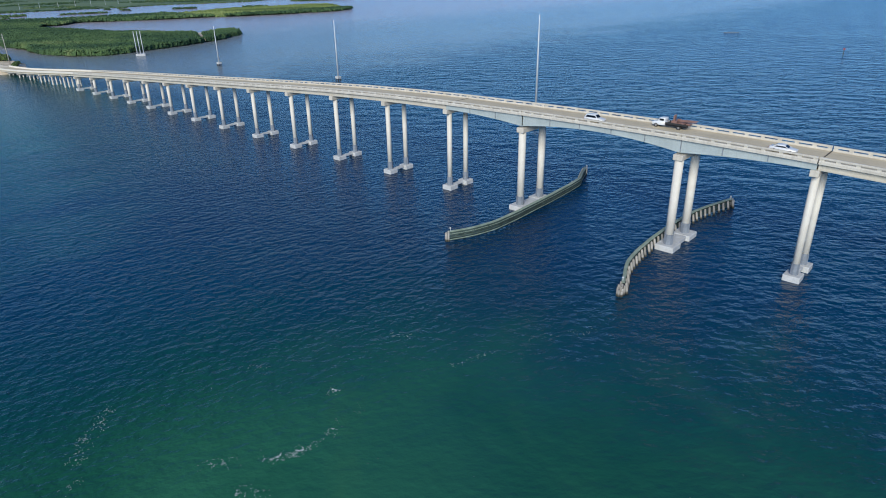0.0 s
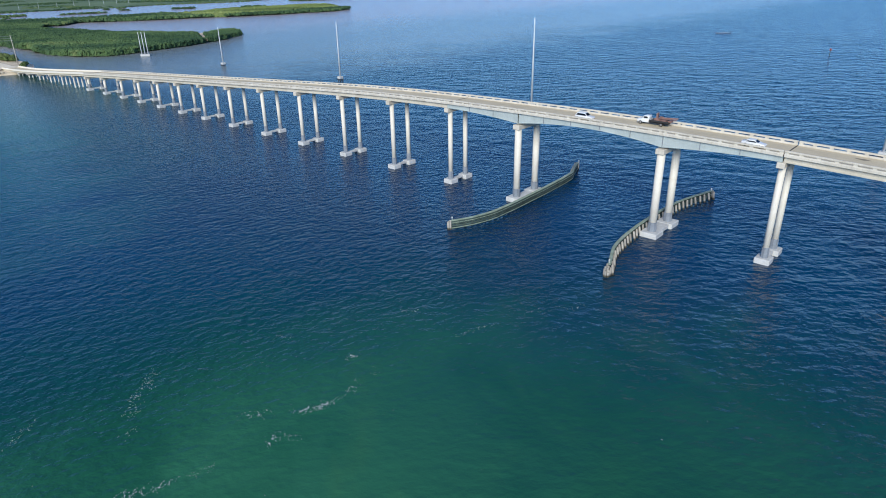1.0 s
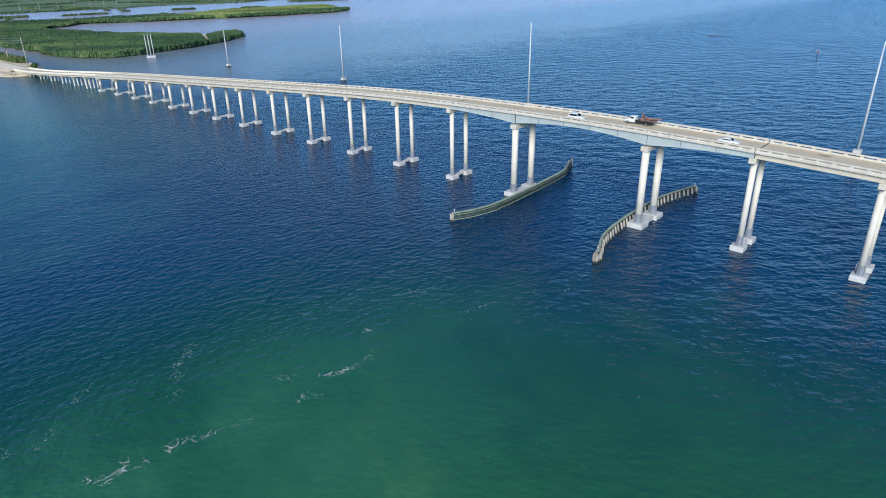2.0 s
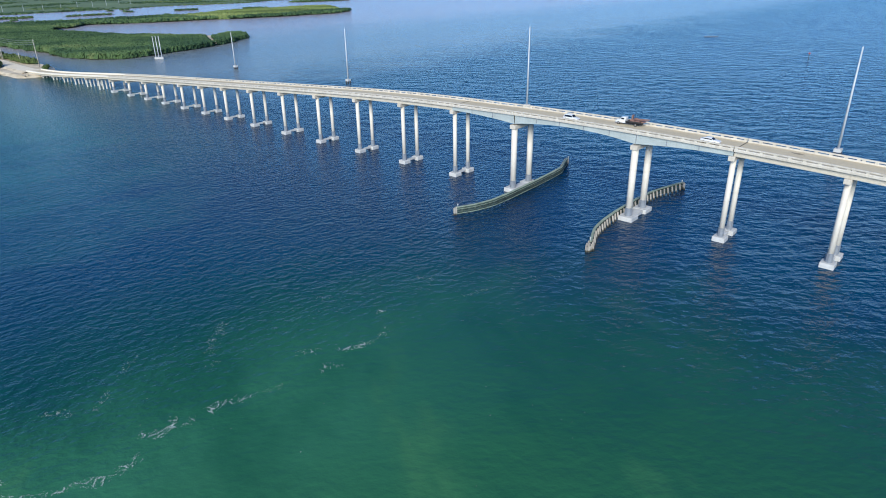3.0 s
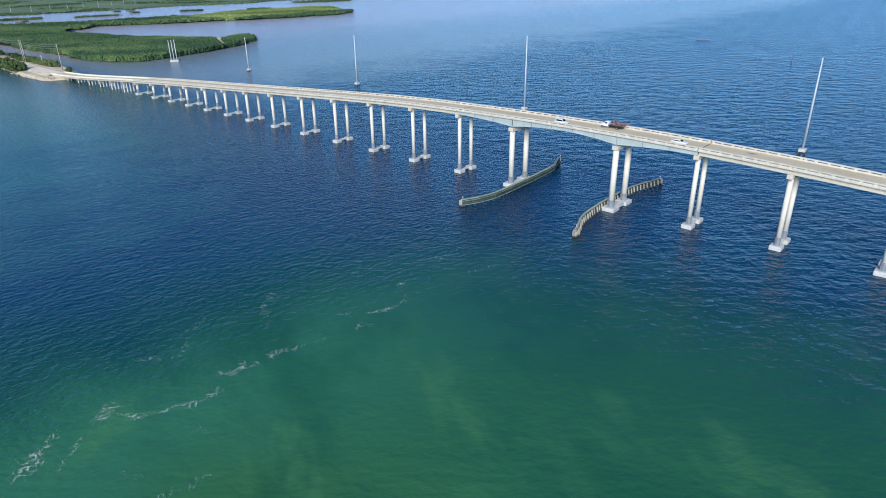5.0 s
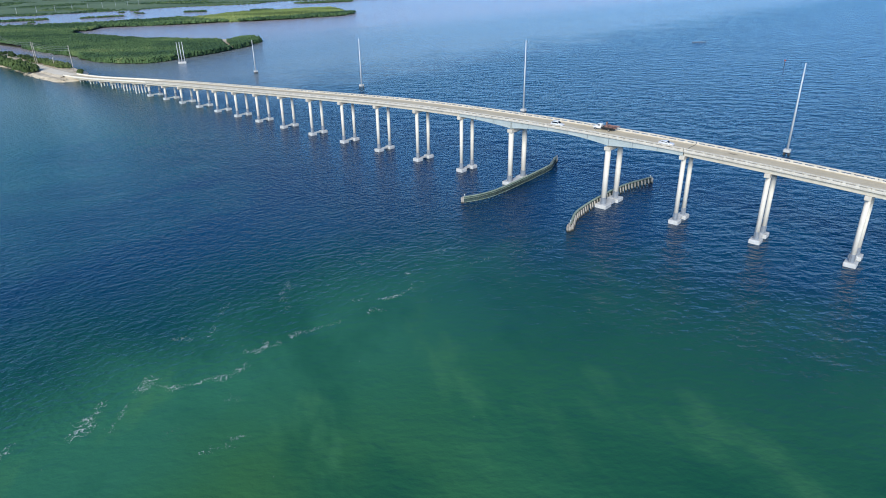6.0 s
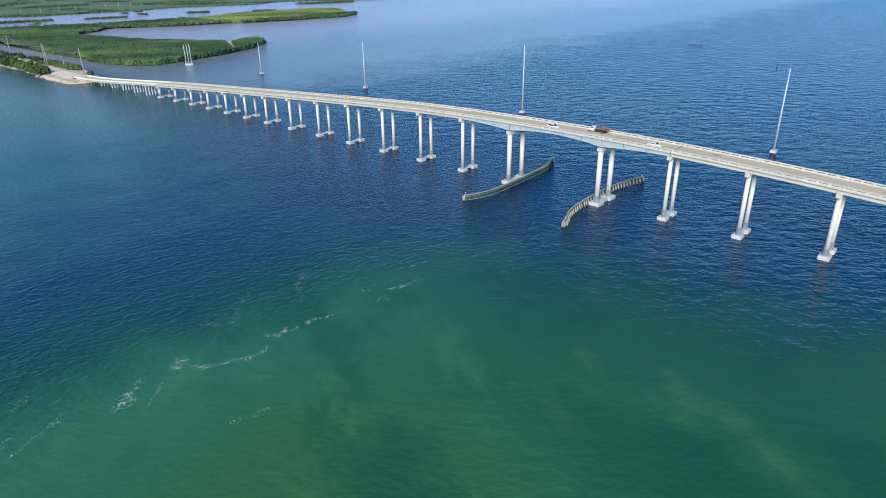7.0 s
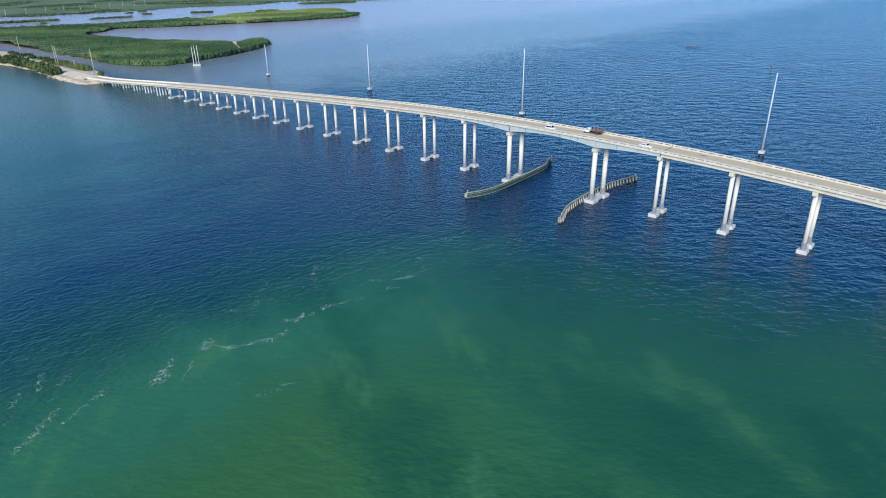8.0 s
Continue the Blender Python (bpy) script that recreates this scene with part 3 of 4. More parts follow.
def inside(ring, xy):
    """Which of the places lie inside the ring."""
    r = np.array(ring)
    x, y = xy[:, 0], xy[:, 1]
    hit = np.zeros(len(xy), bool)
    x0, y0 = r[:, 0], r[:, 1]
    x1, y1 = np.roll(x0, -1), np.roll(y0, -1)
    for a, b, c, d in zip(x0, y0, x1, y1):
        if b != d:
            cut = (b > y) != (d > y)
            hit ^= cut & (x < (c - a) * (y - b) / (d - b) + a)
    return hit


def spread(ring, gap, rng):
    r = np.array(ring)
    (ax, ay), (bx, by) = r.min(0), r.max(0)
    gx, gy = np.meshgrid(np.arange(ax, bx, gap), np.arange(ay, by, gap))
    xy = np.stack([gx.ravel(), gy.ravel()], 1) + rng.uniform(-0.48, 0.48, (gx.size, 2)) * gap
    return xy[inside(ring, xy)]


def crowns(rng, places, radius, height, base, leaves, leaf):
    """Verts and faces of tree crowns: an uneven lobed dome and loose clumps of leaves over it, for each place (x, y)."""
    n = len(places)
    base = np.broadcast_to(np.asarray(base, float), (n,))
    # the dome: rings of a low mesh, pushed in and out
    rings, seg = 3, 7
    tmpl, fc = [], []
    for i in range(rings):
        th = (0.15 + 0.85 * i / rings) * math.pi / 2
        for j in range(seg):
            ph = 2 * math.pi * (j + 0.5 * (i % 2)) / seg
            tmpl.append((math.cos(ph) * math.cos(th - 0.15), math.sin(ph) * math.cos(th - 0.15), math.sin(th)))
    tmpl.append((0, 0, 1.0))
    for i in range(rings - 1):
        for j in range(seg):
            k = (j + 1) % seg
            fc.append((i * seg + j, i * seg + k, (i + 1) * seg + k, (i + 1) * seg + j))
    caps = [((rings - 1) * seg + j, (rings - 1) * seg + (j + 1) % seg, rings * seg) for j in range(seg)]
    tmpl = np.array(tmpl)
    nv = len(tmpl)
    rad = radius * rng.uniform(0.65, 1.3, n)
    hgt = height * rng.uniform(0.78, 1.15, n)
    v = tmpl[None] * (1 + rng.uniform(-0.28, 0.28, (n, nv, 1)))
    v = v * np.stack([rad, rad, hgt], 1)[:, None, :]
    v[:, :, :2] += places[:, None, :]
    v[:, :, 2] += base[:, None]
    verts = [v.reshape(-1, 3)]
    off = np.arange(n)[:, None, None] * nv
    quads = (np.array(fc)[None] + off).reshape(-1, 4)
    tris = (np.array(caps)[None] + off).reshape(-1, 3)
    # the clumps: small bent sheets lying over the dome
    m = leaves
    th = np.arcsin(rng.uniform(0.05, 1.0, (n, m)))
    ph = rng.uniform(0, 2 * math.pi, (n, m))
    d = np.stack([np.cos(ph) * np.cos(th), np.sin(ph) * np.cos(th), np.sin(th)], 2)
    c = d * rng.uniform(0.92, 1.22, (n, m, 1)) * np.stack([rad, rad, hgt], 1)[:, None, :]
    c[:, :, :2] += places[:, None, :]
    c[:, :, 2] += base[:, None]
    nrm = d + rng.normal(0, 0.28, (n, m, 3))
    nrm /= np.linalg.norm(nrm, axis=2, keepdims=True)
    ref = rng.normal(0, 1, (n, m, 3))
    u = np.cross(nrm, ref)
    u /= np.linalg.norm(u, axis=2, keepdims=True)
    w = np.cross(nrm, u)
    size = leaf * rng.uniform(0.6, 1.4, (n, m, 1))
    lv = np.stack([c + u * size, c + w * size * 0.8 - nrm * size * 0.35, c - u * size * 0.9 - nrm * size * 0.2, c - w * size * 0.7], 2)
    start = n * nv
    verts.append(lv.reshape(-1, 3))
    leafq = start + np.arange(n * m * 4).reshape(-1, 4)
    return np.concatenate(verts), quads, tris, leafq


def woods(name, parts, mat, label):
    """One mesh of many crowns."""
    vs, fs, base = [], [], 0
    for v, q, t, l in parts:
        vs.append(v)
        fs += (q + base).tolist() + (t + base).tolist() + (l + base).tolist()
        base += len(v)
    me = bpy.data.meshes.new(name)
    me.from_pydata(np.concatenate(vs).tolist(), [], fs)
    me.materials.append(mat)
    return tagged(new(name, me), label, "mangrove", kind="stuff")


rng = np.random.default_rng(7)
PENINSULA = outline([(-556, 250), (-540, 236), (-512, 198), (-494, 166), (-477, 126), (-465, 86), (-471, 66), (-495, 52), (-542, 47), (-590, 48),
                     (-640, 46), (-720, 44), (-900, 40), (-1090, 60), (-1075, 120), (-1000, 165), (-905, 168), (-850, 143), (-790, 143), (-718, 152),
                     (-652, 178), (-604, 200), (-582, 214), (-572, 206), (-570, 222), (-588, 236), (-586, 258)], 6, 5, 1)
land("land_peninsula", PENINSULA, 0.3, M_MUD, "low mangrove peninsula in the bay")
SPIT = outline([(-905, 176), (-949, 224), (-930, 262), (-902, 322), (-886, 386), (-854, 454), (-840, 540), (-838, 606), (-880, 680),
                (-960, 712), (-1080, 780), (-1110, 740), (-1110, 650), (-1118, 556), (-1055, 446), (-1030, 300), (-1065, 176), (-1070, 110), (-1010, 150)], 8, 6, 2)
land("land_spit", SPIT, 0.3, M_MUD, "narrow mangrove spit across the bay")
FAR = outline([(-1480, 190), (-1425, 255), (-1432, 312), (-1438, 396), (-1436, 470), (-1478, 604), (-1448, 712), (-1440, 810), (-1500, 920), (-1440, 1040),
               (-1340, 1120), (-1330, 1230), (-1480, 1420), (-2200, 1900), (-3600, 2200), (-4300, 900), (-4300, -900), (-2600, -700), (-1700, -300), (-1540, 0)], 16, 3, 3)
land("land_marsh", FAR, 0.3, M_MARSH, "flat green marsh reaching to the horizon")
ISLETS = [outline([(x - a, y - b), (x + a * 0.3, y - b * 1.1), (x + a, y + b), (x - a * 0.2, y + b * 1.2)], 4, 2.5, 10 + k)
          for k, (x, y, a, b) in enumerate([(-1227, 525, 14, 16), (-1222, 330, 6, 34), (-1278, 428, 7, 8), (-1394, 469, 8, 7), (-1355, 421, 6, 6), (-1178, 188, 4, 6), (-1262, 186, 18, 42), (-1330, 955, 40, 60), (-1150, 640, 9, 20), (-516, 203, 4, 4)])]
for ring in ISLETS:
    land("land_islet", ring, 0.3, M_MUD, "tiny mangrove islet in the lagoon")

GAP = [(-512, 179), (-528, 190), (-560, 203), (-585, 214), (-612, 231), (-600, 236), (-578, 219), (-545, 203), (-516, 190)]
SANDBAR = outline(GAP, 3, 1.2, 21)
land("land_sandbar", SANDBAR, 0.36, M_SAND, "pale sandy gap through the mangroves", 1.0)
near = spread(PENINSULA, 2.5, rng)


def off_gap(places):
    """Keeps the places that lie clear of the gap through the trees."""
    way = [Vector((-506, 180)), Vector((-560, 205)), Vector((-616, 237))]
    keep = []
    for p in places:
        q = Vector(p)
        far_off = min((q - (a + (b - a) * min(1, max(0, (q - a).dot(b - a) / (b - a).length_squared)))).length for a, b in zip(way, way[1:]))
        keep.append(far_off > 3.4)
    return places[np.array(keep)]


near = off_gap(near)


def canopy(places, seed, amount):
    """The canopy rises and sinks in broad swells."""
    return np.array([amount * (noise.noise((x * 0.012, y * 0.012, seed)) + 0.6 * noise.noise((x * 0.05, y * 0.05, seed + 3)) + 0.4 * noise.noise((x * 0.16, y * 0.16, seed + 6))) for x, y in places])


edge = np.array([(x0 + (x1 - x0) * u + random.uniform(-0.8, 0.8), y0 + (y1 - y0) * u + random.uniform(-0.8, 0.8))
                 for (x0, y0), (x1, y1) in zip(PENINSULA, PENINSULA[1:]) for u in (0.0, 0.33, 0.66) if -720 < x0 and y0 < 275])
edge = off_gap(edge)
woods("mangrove_wood", [crowns(rng, near, 2.3, 1.9, 3.0 + canopy(near, 1.0, 1.2), 14, 0.5), crowns(rng, edge, 2.0, 4.3, -0.3 + canopy(edge, 1.0, 0.9), 26, 0.5)], M_MANGROVE, "dense green mangrove canopy on the low peninsula")
mid = spread(SPIT, 5.0, rng)
low = (mid[:, 1] > 400) & (mid[:, 0] < -872 - 0.08 * (mid[:, 1] - 400))
grass, mid = mid[low], mid[~low]
woods("mangrove_spit", [crowns(rng, mid, 3.8, 4.0, 0.6 + canopy(mid, 5.0, 1.2), 14, 0.95)], M_MANGROVE, "green mangrove canopy on the narrow spit")
M_GRASS = foliage("salt_grass", (0.11, 0.15, 0.045), (0.21, 0.27, 0.08), (0.32, 0.36, 0.13))
woods("salt_grass", [crowns(rng, grass, 3.6, 2.4, 0.1, 12, 0.9)], M_GRASS, "pale yellow-green salt scrub on the end of the spit")
isl = np.concatenate([spread(r, 6.0, rng) for r in ISLETS])
woods("mangrove_islets", [crowns(rng, isl, 3.4, 3.0, 0.1, 14, 1.0)], M_MANGROVE, "mangrove thickets on the lagoon islets")
far = spread(FAR, 17.0, rng)
far = far[(far[:, 0] > -2500) & (far[:, 1] > -100) & (far[:, 1] < 1500)]
thick = np.array([noise.noise((x * 0.006, y * 0.006, 3.0)) for x, y in far])
shore = np.array([(x - 4, y) for x, y in FAR if x > -1620 and y > 150])
far = np.concatenate([far[thick > 0.12], shore])
woods("marsh_scrub", [crowns(rng, far, 6.0, 1.8, 0.0, 10, 1.8)], M_MANGROVE, "green scrub scattered over the far marsh")

# ---- the causeway ----
CAUSEWAY = outline([(-411, -13), (-417, -20), (-446, -22), (-475, -21.5), (-520, -19), (-554, -18.5), (-607, -25), (-690, -46), (-800, -70), (-1000, -120), (-1500, -250), (-1520, -120),
                    (-1000, -45), (-760, 0), (-690, 12), (-625, 14), (-540, 9), (-496, 12), (-456, 11), (-430, 3), (-412, -4)], 5, 1.6, 4)
land("land_causeway", CAUSEWAY, 1.5, M_SAND, "pale marl causeway running on from the bridge", 4.0)
CENTRE = [(-426, -8.3), (-440, -8.8), (-470, -8.4), (-521, -6.0), (-580, -7.0), (-662, -15), (-800, -38), (-1000, -80), (-1500, -190)]
verts, faces = [], []
for i, (x, y) in enumerate(CENTRE):
    a, b = CENTRE[max(0, i - 1)], CENTRE[min(len(CENTRE) - 1, i + 1)]
    d = Vector((b[0] - a[0], b[1] - a[1])).normalized()
    z = road_z(-426) if i == 0 else 2.5 if i == 1 else 2.3
    for s, dz in ((-9.0, -1.2), (-5.3, 0.0), (5.3, 0.0), (9.0, -1.2)):
        verts.append((x - d.y * s, y + d.x * s, z + dz))
for i in range(len(CENTRE) - 1):
    faces += [(i * 4 + j, i * 4 + j + 1, i * 4 + j + 5, i * 4 + j + 4) for j in range(3)]
road_mesh = raw_mesh("road", verts, faces, M_CAUSEWAY)
road_mesh.materials.append(M_SAND)
for p in road_mesh.polygons:
    p.material_index = 0 if p.index % 3 == 1 else 1
structure("road", road_mesh, "sun-bleached approach road with sandy shoulders on the causeway", "road")
bm = bmesh.new()
box(bm, -428.5, line_y(-428.5), 0.8, 3.0, 11.6, 2.9)
structure("abutment", mesh_of("abutment", bm, M_CONCRETE, 0.1), "pale concrete bridge abutment", "abutment")


def shrub(x, y, r, h, label="rounded green shoreline shrub with a loose crown"):
    ob = thing("shrub", (x, y, 1.3), label, "shrub", "causeway shrubs")
    bm = bmesh.new()
    tube(bm, (0, 0, 0), (0.1, 0, h * 0.5), 0.16, 0.09, 6)
    for k in range(4):
        a = k * 1.6 + x
        tube(bm, (0.05, 0, h * 0.25), (math.cos(a) * r * 0.6, math.sin(a) * r * 0.6, h * 0.7), 0.08, 0.03, 5)
    child("trunk", mesh_of("trunk", bm, M_BARK), ob)
    lobes = np.array([(math.cos(a) * r * q, math.sin(a) * r * q) for a, q in ((0, 0.0), (x, 0.55), (x + 1.3, 0.5), (x + 2.6, 0.6), (x + 3.9, 0.5), (x + 5.1, 0.6))])
    v, q, t, l = crowns(rng, lobes, r * 0.55, h * 0.75, h * 0.22, 90, 0.32)
    me = bpy.data.meshes.new("crown")
    me.from_pydata(v.tolist(), [], q.tolist() + t.tolist() + l.tolist())
    me.materials.append(M_SHRUB)
    child("crown", me, ob)


for k in range(110):
    x = -476 - 200 * k / 109 + random.uniform(-2, 2)
    shore_y = float(np.interp(-x, (475, 520, 554, 607, 690), (-24, -21.5, -20.5, -27, -46)))
    road_y = float(np.interp(-x, (470, 521, 580, 662, 800), (-8.4, -6.0, -7.0, -15.0, -38.0))) - 8.5
    shrub(x, random.uniform(shore_y - 1.0, road_y), random.uniform(2.6, 5.2), random.uniform(3.4, 7.4))
for k in range(52):
    u = k / 51
    x = -480 - (80 * u if k % 3 else 200 * u) + random.uniform(-2, 2)
    shrub(x, random.uniform(3.5, 9.5) - 5 * max(0, u - 0.6), random.uniform(2.4, 3.8), random.uniform(2.8, 4.6))
for x, y, r, h in ((-436, 2.5, 1.8, 1.8), (-441, 4.0, 2.2, 2.2), (-447, 6.5, 2.2, 2.2), (-453, 8.5, 1.8, 2.0)):
    shrub(x, y, r, h)

# Rocks and broken marl along the causeway's shore.
rock_bm = bmesh.new()
bmesh.ops.create_icosphere(rock_bm, subdivisions=1, radius=0.6)
for v in rock_bm.verts:
    v.co *= random.uniform(0.7, 1.25)
    v.co.z *= 0.6
ROCK = mesh_of("rock", rock_bm, M_ROCK)
for k in range(70):
    u = random.random()
    x = -409 - 70 * u
    y = -17 - 6.5 * min(1, u * 2.2) + random.uniform(-3.0, 2.0)
    ob = tagged(new("rock", ROCK), "pale broken shore rock at the water's edge", "rock", "shore rocks")
    s = random.uniform(0.5, 1.7)
    ob.matrix_world = pose(x, y, 0.3 if y < -20.5 else 1.45, 0, 0, random.uniform(0, 360)) @ Matrix.Diagonal((s, s * 0.8, s, 1))


# ---- land poles and wires ----
def power_pole(x, y, z, h, lean=0.0):
    ob = thing("power_pole", (x, y, z), "tall pale power pole beside the causeway road", "power pole", "causeway poles")
    bm = bmesh.new()
    tube(bm, (0, 0, -0.4), (0, 0, h), 0.32, 0.18, 8)
    child("shaft", mesh_of("shaft", bm, M_POLE, smooth=True), ob)
    for k in range(3):
        bm = bmesh.new()
        tube(bm, (0, -0.9 if k % 2 else 0.9, h - 0.8 - 1.5 * k), (0, 0, h - 0.9 - 1.5 * k), 0.07, 0.07, 6)
        child("insulator", mesh_of("insulator", bm, M_MAST), ob)
    return Vector((x, y, z + h - 0.8))


POLES = [power_pole(-456, 4.5, 1.6, 20.5), power_pole(-537, 1.0, 1.6, 19.5), power_pole(-526, -0.8, 1.6, 19.5), power_pole(-672, 10.0, 1.6, 19.0), power_pole(-497, 3.5, 1.6, 8.5)]
wire_mat = plain("wire", (0.30, 0.31, 0.32), 0.5)


def wire(a, b, sag):
    bm = bmesh.new()
    pts = [a.lerp(b, i / 16) - Vector((0, 0, sag * 4 * (i / 16) * (1 - i / 16))) for i in range(17)]
    for p, q in zip(pts, pts[1:]):
        tube(bm, p, q, 0.065, 0.065, 4, False)
    tagged(new("power_line", mesh_of("power_line", bm, wire_mat)), "thin overhead power line strung between poles", "power line", "power lines")


for k in range(3):
    dz = Vector((0, 0, -1.5 * k))
    wire(POLES[0] + dz, POLES[1] + dz, 1.5)
    wire(POLES[1] + dz, POLES[3] + dz, 3.0)
    wire(POLES[3] + dz, Vector((-860, -20, 19)) + dz, 4.0)

# The far line of poles across the marsh.
for k in range(10):
    x, y = -1535 - 9.0 * k - 1.4 * k * k, 232 + 44 * k
    bm = bmesh.new()
    tube(bm, (0, 0, 0), (0, 0, 13), 0.36, 0.25, 6)
    ob = tagged(new("far_pole", mesh_of("far_pole", bm, M_MAST)), "pale power pole far across the marsh", "power pole", "marsh poles")
    ob.location = (x, y, 0.2)

# ---- channel marker and shoal ----
marker = thing("channel_marker", (-10, 383, 0), "channel marker post with a small red board", "marker")
bm = bmesh.new()
tube(bm, (0, 0, -1), (0, 0, 4.0), 0.25, 0.22, 8)
child("post", mesh_of("post", bm, M_DARK), marker)
bm = bmesh.new()
box(bm, 0, 0, 4.5, 1.1, 0.25, 1.1)
child("board", mesh_of("board", bm, plain("red_board", (0.45, 0.08, 0.06), 0.6), 0.03), marker)
bm = bmesh.new()
for k in range(9):
    box(bm, -6 + 1.5 * k + random.uniform(-0.3, 0.3), random.uniform(-0.7, 0.7), 0.2, 1.3, 0.8, random.uniform(0.4, 0.8))
shoal = tagged(new("shoal_rocks", mesh_of("shoal_rocks", bm, M_COLLAR, 0.05)), "dark low rocks awash far out in the bay", "rocks")
shoal.matrix_world = pose(-134, 522, 0, 0, 0, 40)
bm = bmesh.new()
tube(bm, (0, 0, -0.5), (0, 0, 2.4), 0.16, 0.12, 6)
tagged(new("marker_stake", mesh_of("marker_stake", bm, M_DARK)), "dark stake standing by the far rocks", "stake").location = (-128, 526, 0)

# ---- foam on the tide line ----
# Strands of foam: how dense, how wide, and the places that each one runs through.
STRANDS = [
    (0.9, 0.45, [(27.5, -196), (26, -193), (24.5, -191), (21, -187.5), (19.8, -186)]),
    (0.5, 0.30, [(26, -187), (24.8, -185), (22, -180), (19.8, -177)]),
    (1.5, 0.75, [(26.5, -168.5), (25.3, -166.5), (23.3, -165)]),
    (0.8, 0.40, [(23.3, -165), (21.3, -162.5), (20.4, -161)]),
    (0.5, 0.25, [(30, -164), (27, -161), (24.4, -158.5)]),
    (1.2, 0.65, [(21.6, -154.5), (19.8, -153), (20.5, -151.5)]),
    (0.4, 0.25, [(20.5, -151.5), (23.5, -151.5), (26.3, -150)]),
    (1.6, 0.45, [(25.6, -151), (26.8, -149)]),
    (0.8, 0.30, [(26.8, -149), (28, -145.5), (29.5, -143)]),
    (1.8, 0.55, [(29.2, -143.2), (30.4, -141.2)]),
    (0.8, 0.40, [(30.4, -141.2), (30.6, -138.5), (30.0, -135.8)]),
    (1.1, 0.40, [(25.6, -133.5), (27.2, -131.5), (26.9, -129.5), (25.3, -128.6)]),
    (0.9, 0.35, [(28.6, -127.6), (27.3, -126.4)]),
    (1.2, 0.40, [(28.4, -124), (27.4, -122.8), (28.6, -120.3)]),
    (0.5, 0.35, [(28.6, -120.3), (30, -116.5), (31, -113)]),
    (0.5, 0.50, [(33, -105.8), (32.4, -103.2)]),
    (1.5, 0.35, [(30.2, -98.8), (31.3, -96.6), (32.3, -94)]),
    (0.35, 0.40, [(32.3, -94), (32.6, -91), (31.2, -88)]),
    (0.8, 0.40, [(25.2, -85), (25.0, -83.4)]),
    (0.45, 0.35, [(31.6, -85.2), (31, -83.8)]),
    (0.45, 0.40, [(13.6, -135.5), (11.5, -133.2), (9.8, -131.8)]),
    (0.40, 0.40, [(7, -129.5), (5, -127.8), (4, -125)]),
    (0.40, 0.45, [(8.2, -142), (9.6, -140.6), (12.0, -138.5)]),
    (0.35, 0.50, [(16, -117.5), (17.3, -115.5)]),
    (0.30, 0.40, [(33.4, -68.5), (35.2, -65), (36, -61)]),
    (0.25, 0.50, [(38.6, -54), (40.2, -51)]),
    (0.25, 0.50, [(42.6, -48.5), (45, -45)]),
    (0.35, 0.45, [(20.5, -68), (23.5, -66)]),
    (0.35, 0.50, [(10.6, -89), (12.6, -87)]),
    (0.35, 0.45, [(33.2, -103), (34.2, -101.6)]),
    (0.35, 0.70, [(25, -104), (27.4, -101.8)]),
    (0.35, 0.60, [(37.2, -144.6), (39, -143)]),
    (0.30, 0.70, [(48, -151), (48.8, -148.4)]),
    (0.30, 0.70, [(38.4, -157.6), (40.6, -155.6)]),
    (0.5, 0.35, [(22.8, -179), (20.2, -176.4)]),
    (0.5, 0.40, [(11.9, -192), (8.0, -189.1)]),
    (0.7, 0.40, [(9.9, -186.5), (6.8, -185.2), (3.5, -183.2)]),
    (0.6, 0.45, [(11.2, -182.4), (8.3, -179.3)]),
    (0.3, 0.60, [(49.1, -184.1), (53.3, -185.4)]),
    (0.4, 0.40, [(17.8, -195.6), (15.8, -193.3)]),
    (0.45, 0.50, [(12.9, -115.2), (9.0, -112.5), (4.9, -108.1)]),
    (0.3, 0.60, [(46.8, -155.9), (49.3, -151.2)]),
]
verts, faces = [], []


def fleck(x, y, lx, ly, a0):
    b = len(verts)
    for j in range(5):
        a = 2 * math.pi * j / 5
        r = random.uniform(0.5, 1.25)
        px, py = math.cos(a) * lx * r, math.sin(a) * ly * r
        verts.append((x + px * math.cos(a0) - py * math.sin(a0), y + px * math.sin(a0) + py * math.cos(a0), 0.05 + 0.03 * random.random()))
    faces.append(tuple(range(b, b + 5)))


def lacy(x, y):
    """Foam gathers in strands: strong near the folds of a noise."""
    return max(0.0, 1 - 13.0 * abs(noise.noise((x * 0.75, y * 0.75, 4.0)))) + 0.45 * max(0.0, 1 - 11.0 * abs(noise.noise((x * 2.6, y * 2.6, 9.0))))


for dense, wide, way in STRANDS:
    for (xa, ya), (xb, yb) in zip(way, way[1:]):
        for k in range(int(math.hypot(xb - xa, yb - ya) * 420 * dense * min(1.0, 0.35 + 0.6 * dense) * (0.3 + wide))):
            u = random.uniform(-0.05, 1.05)
            x, y = xa + (xb - xa) * u, ya + (yb - ya) * u
            x += noise.noise((x * 0.6, y * 0.6, 8.0)) * 0.9 + random.gauss(0, wide)
            y += noise.noise((x * 0.6, y * 0.6, 18.0)) * 0.9 + random.gauss(0, wide)
            if random.random() < lacy(x, y):
                fleck(x, y, random.uniform(0.035, 0.11), random.uniform(0.02, 0.045), random.gauss(0.7, 0.9))
for k in range(90):
    fleck(random.uniform(-10, 80), random.uniform(-190, -60), random.uniform(0.04, 0.12), random.uniform(0.02, 0.045), random.uniform(0, 6))
tagged(new("sea_foam", raw_mesh("sea_foam", verts, faces, M_FOAM)), "broken white foam along the tide line", "foam", kind="stuff")


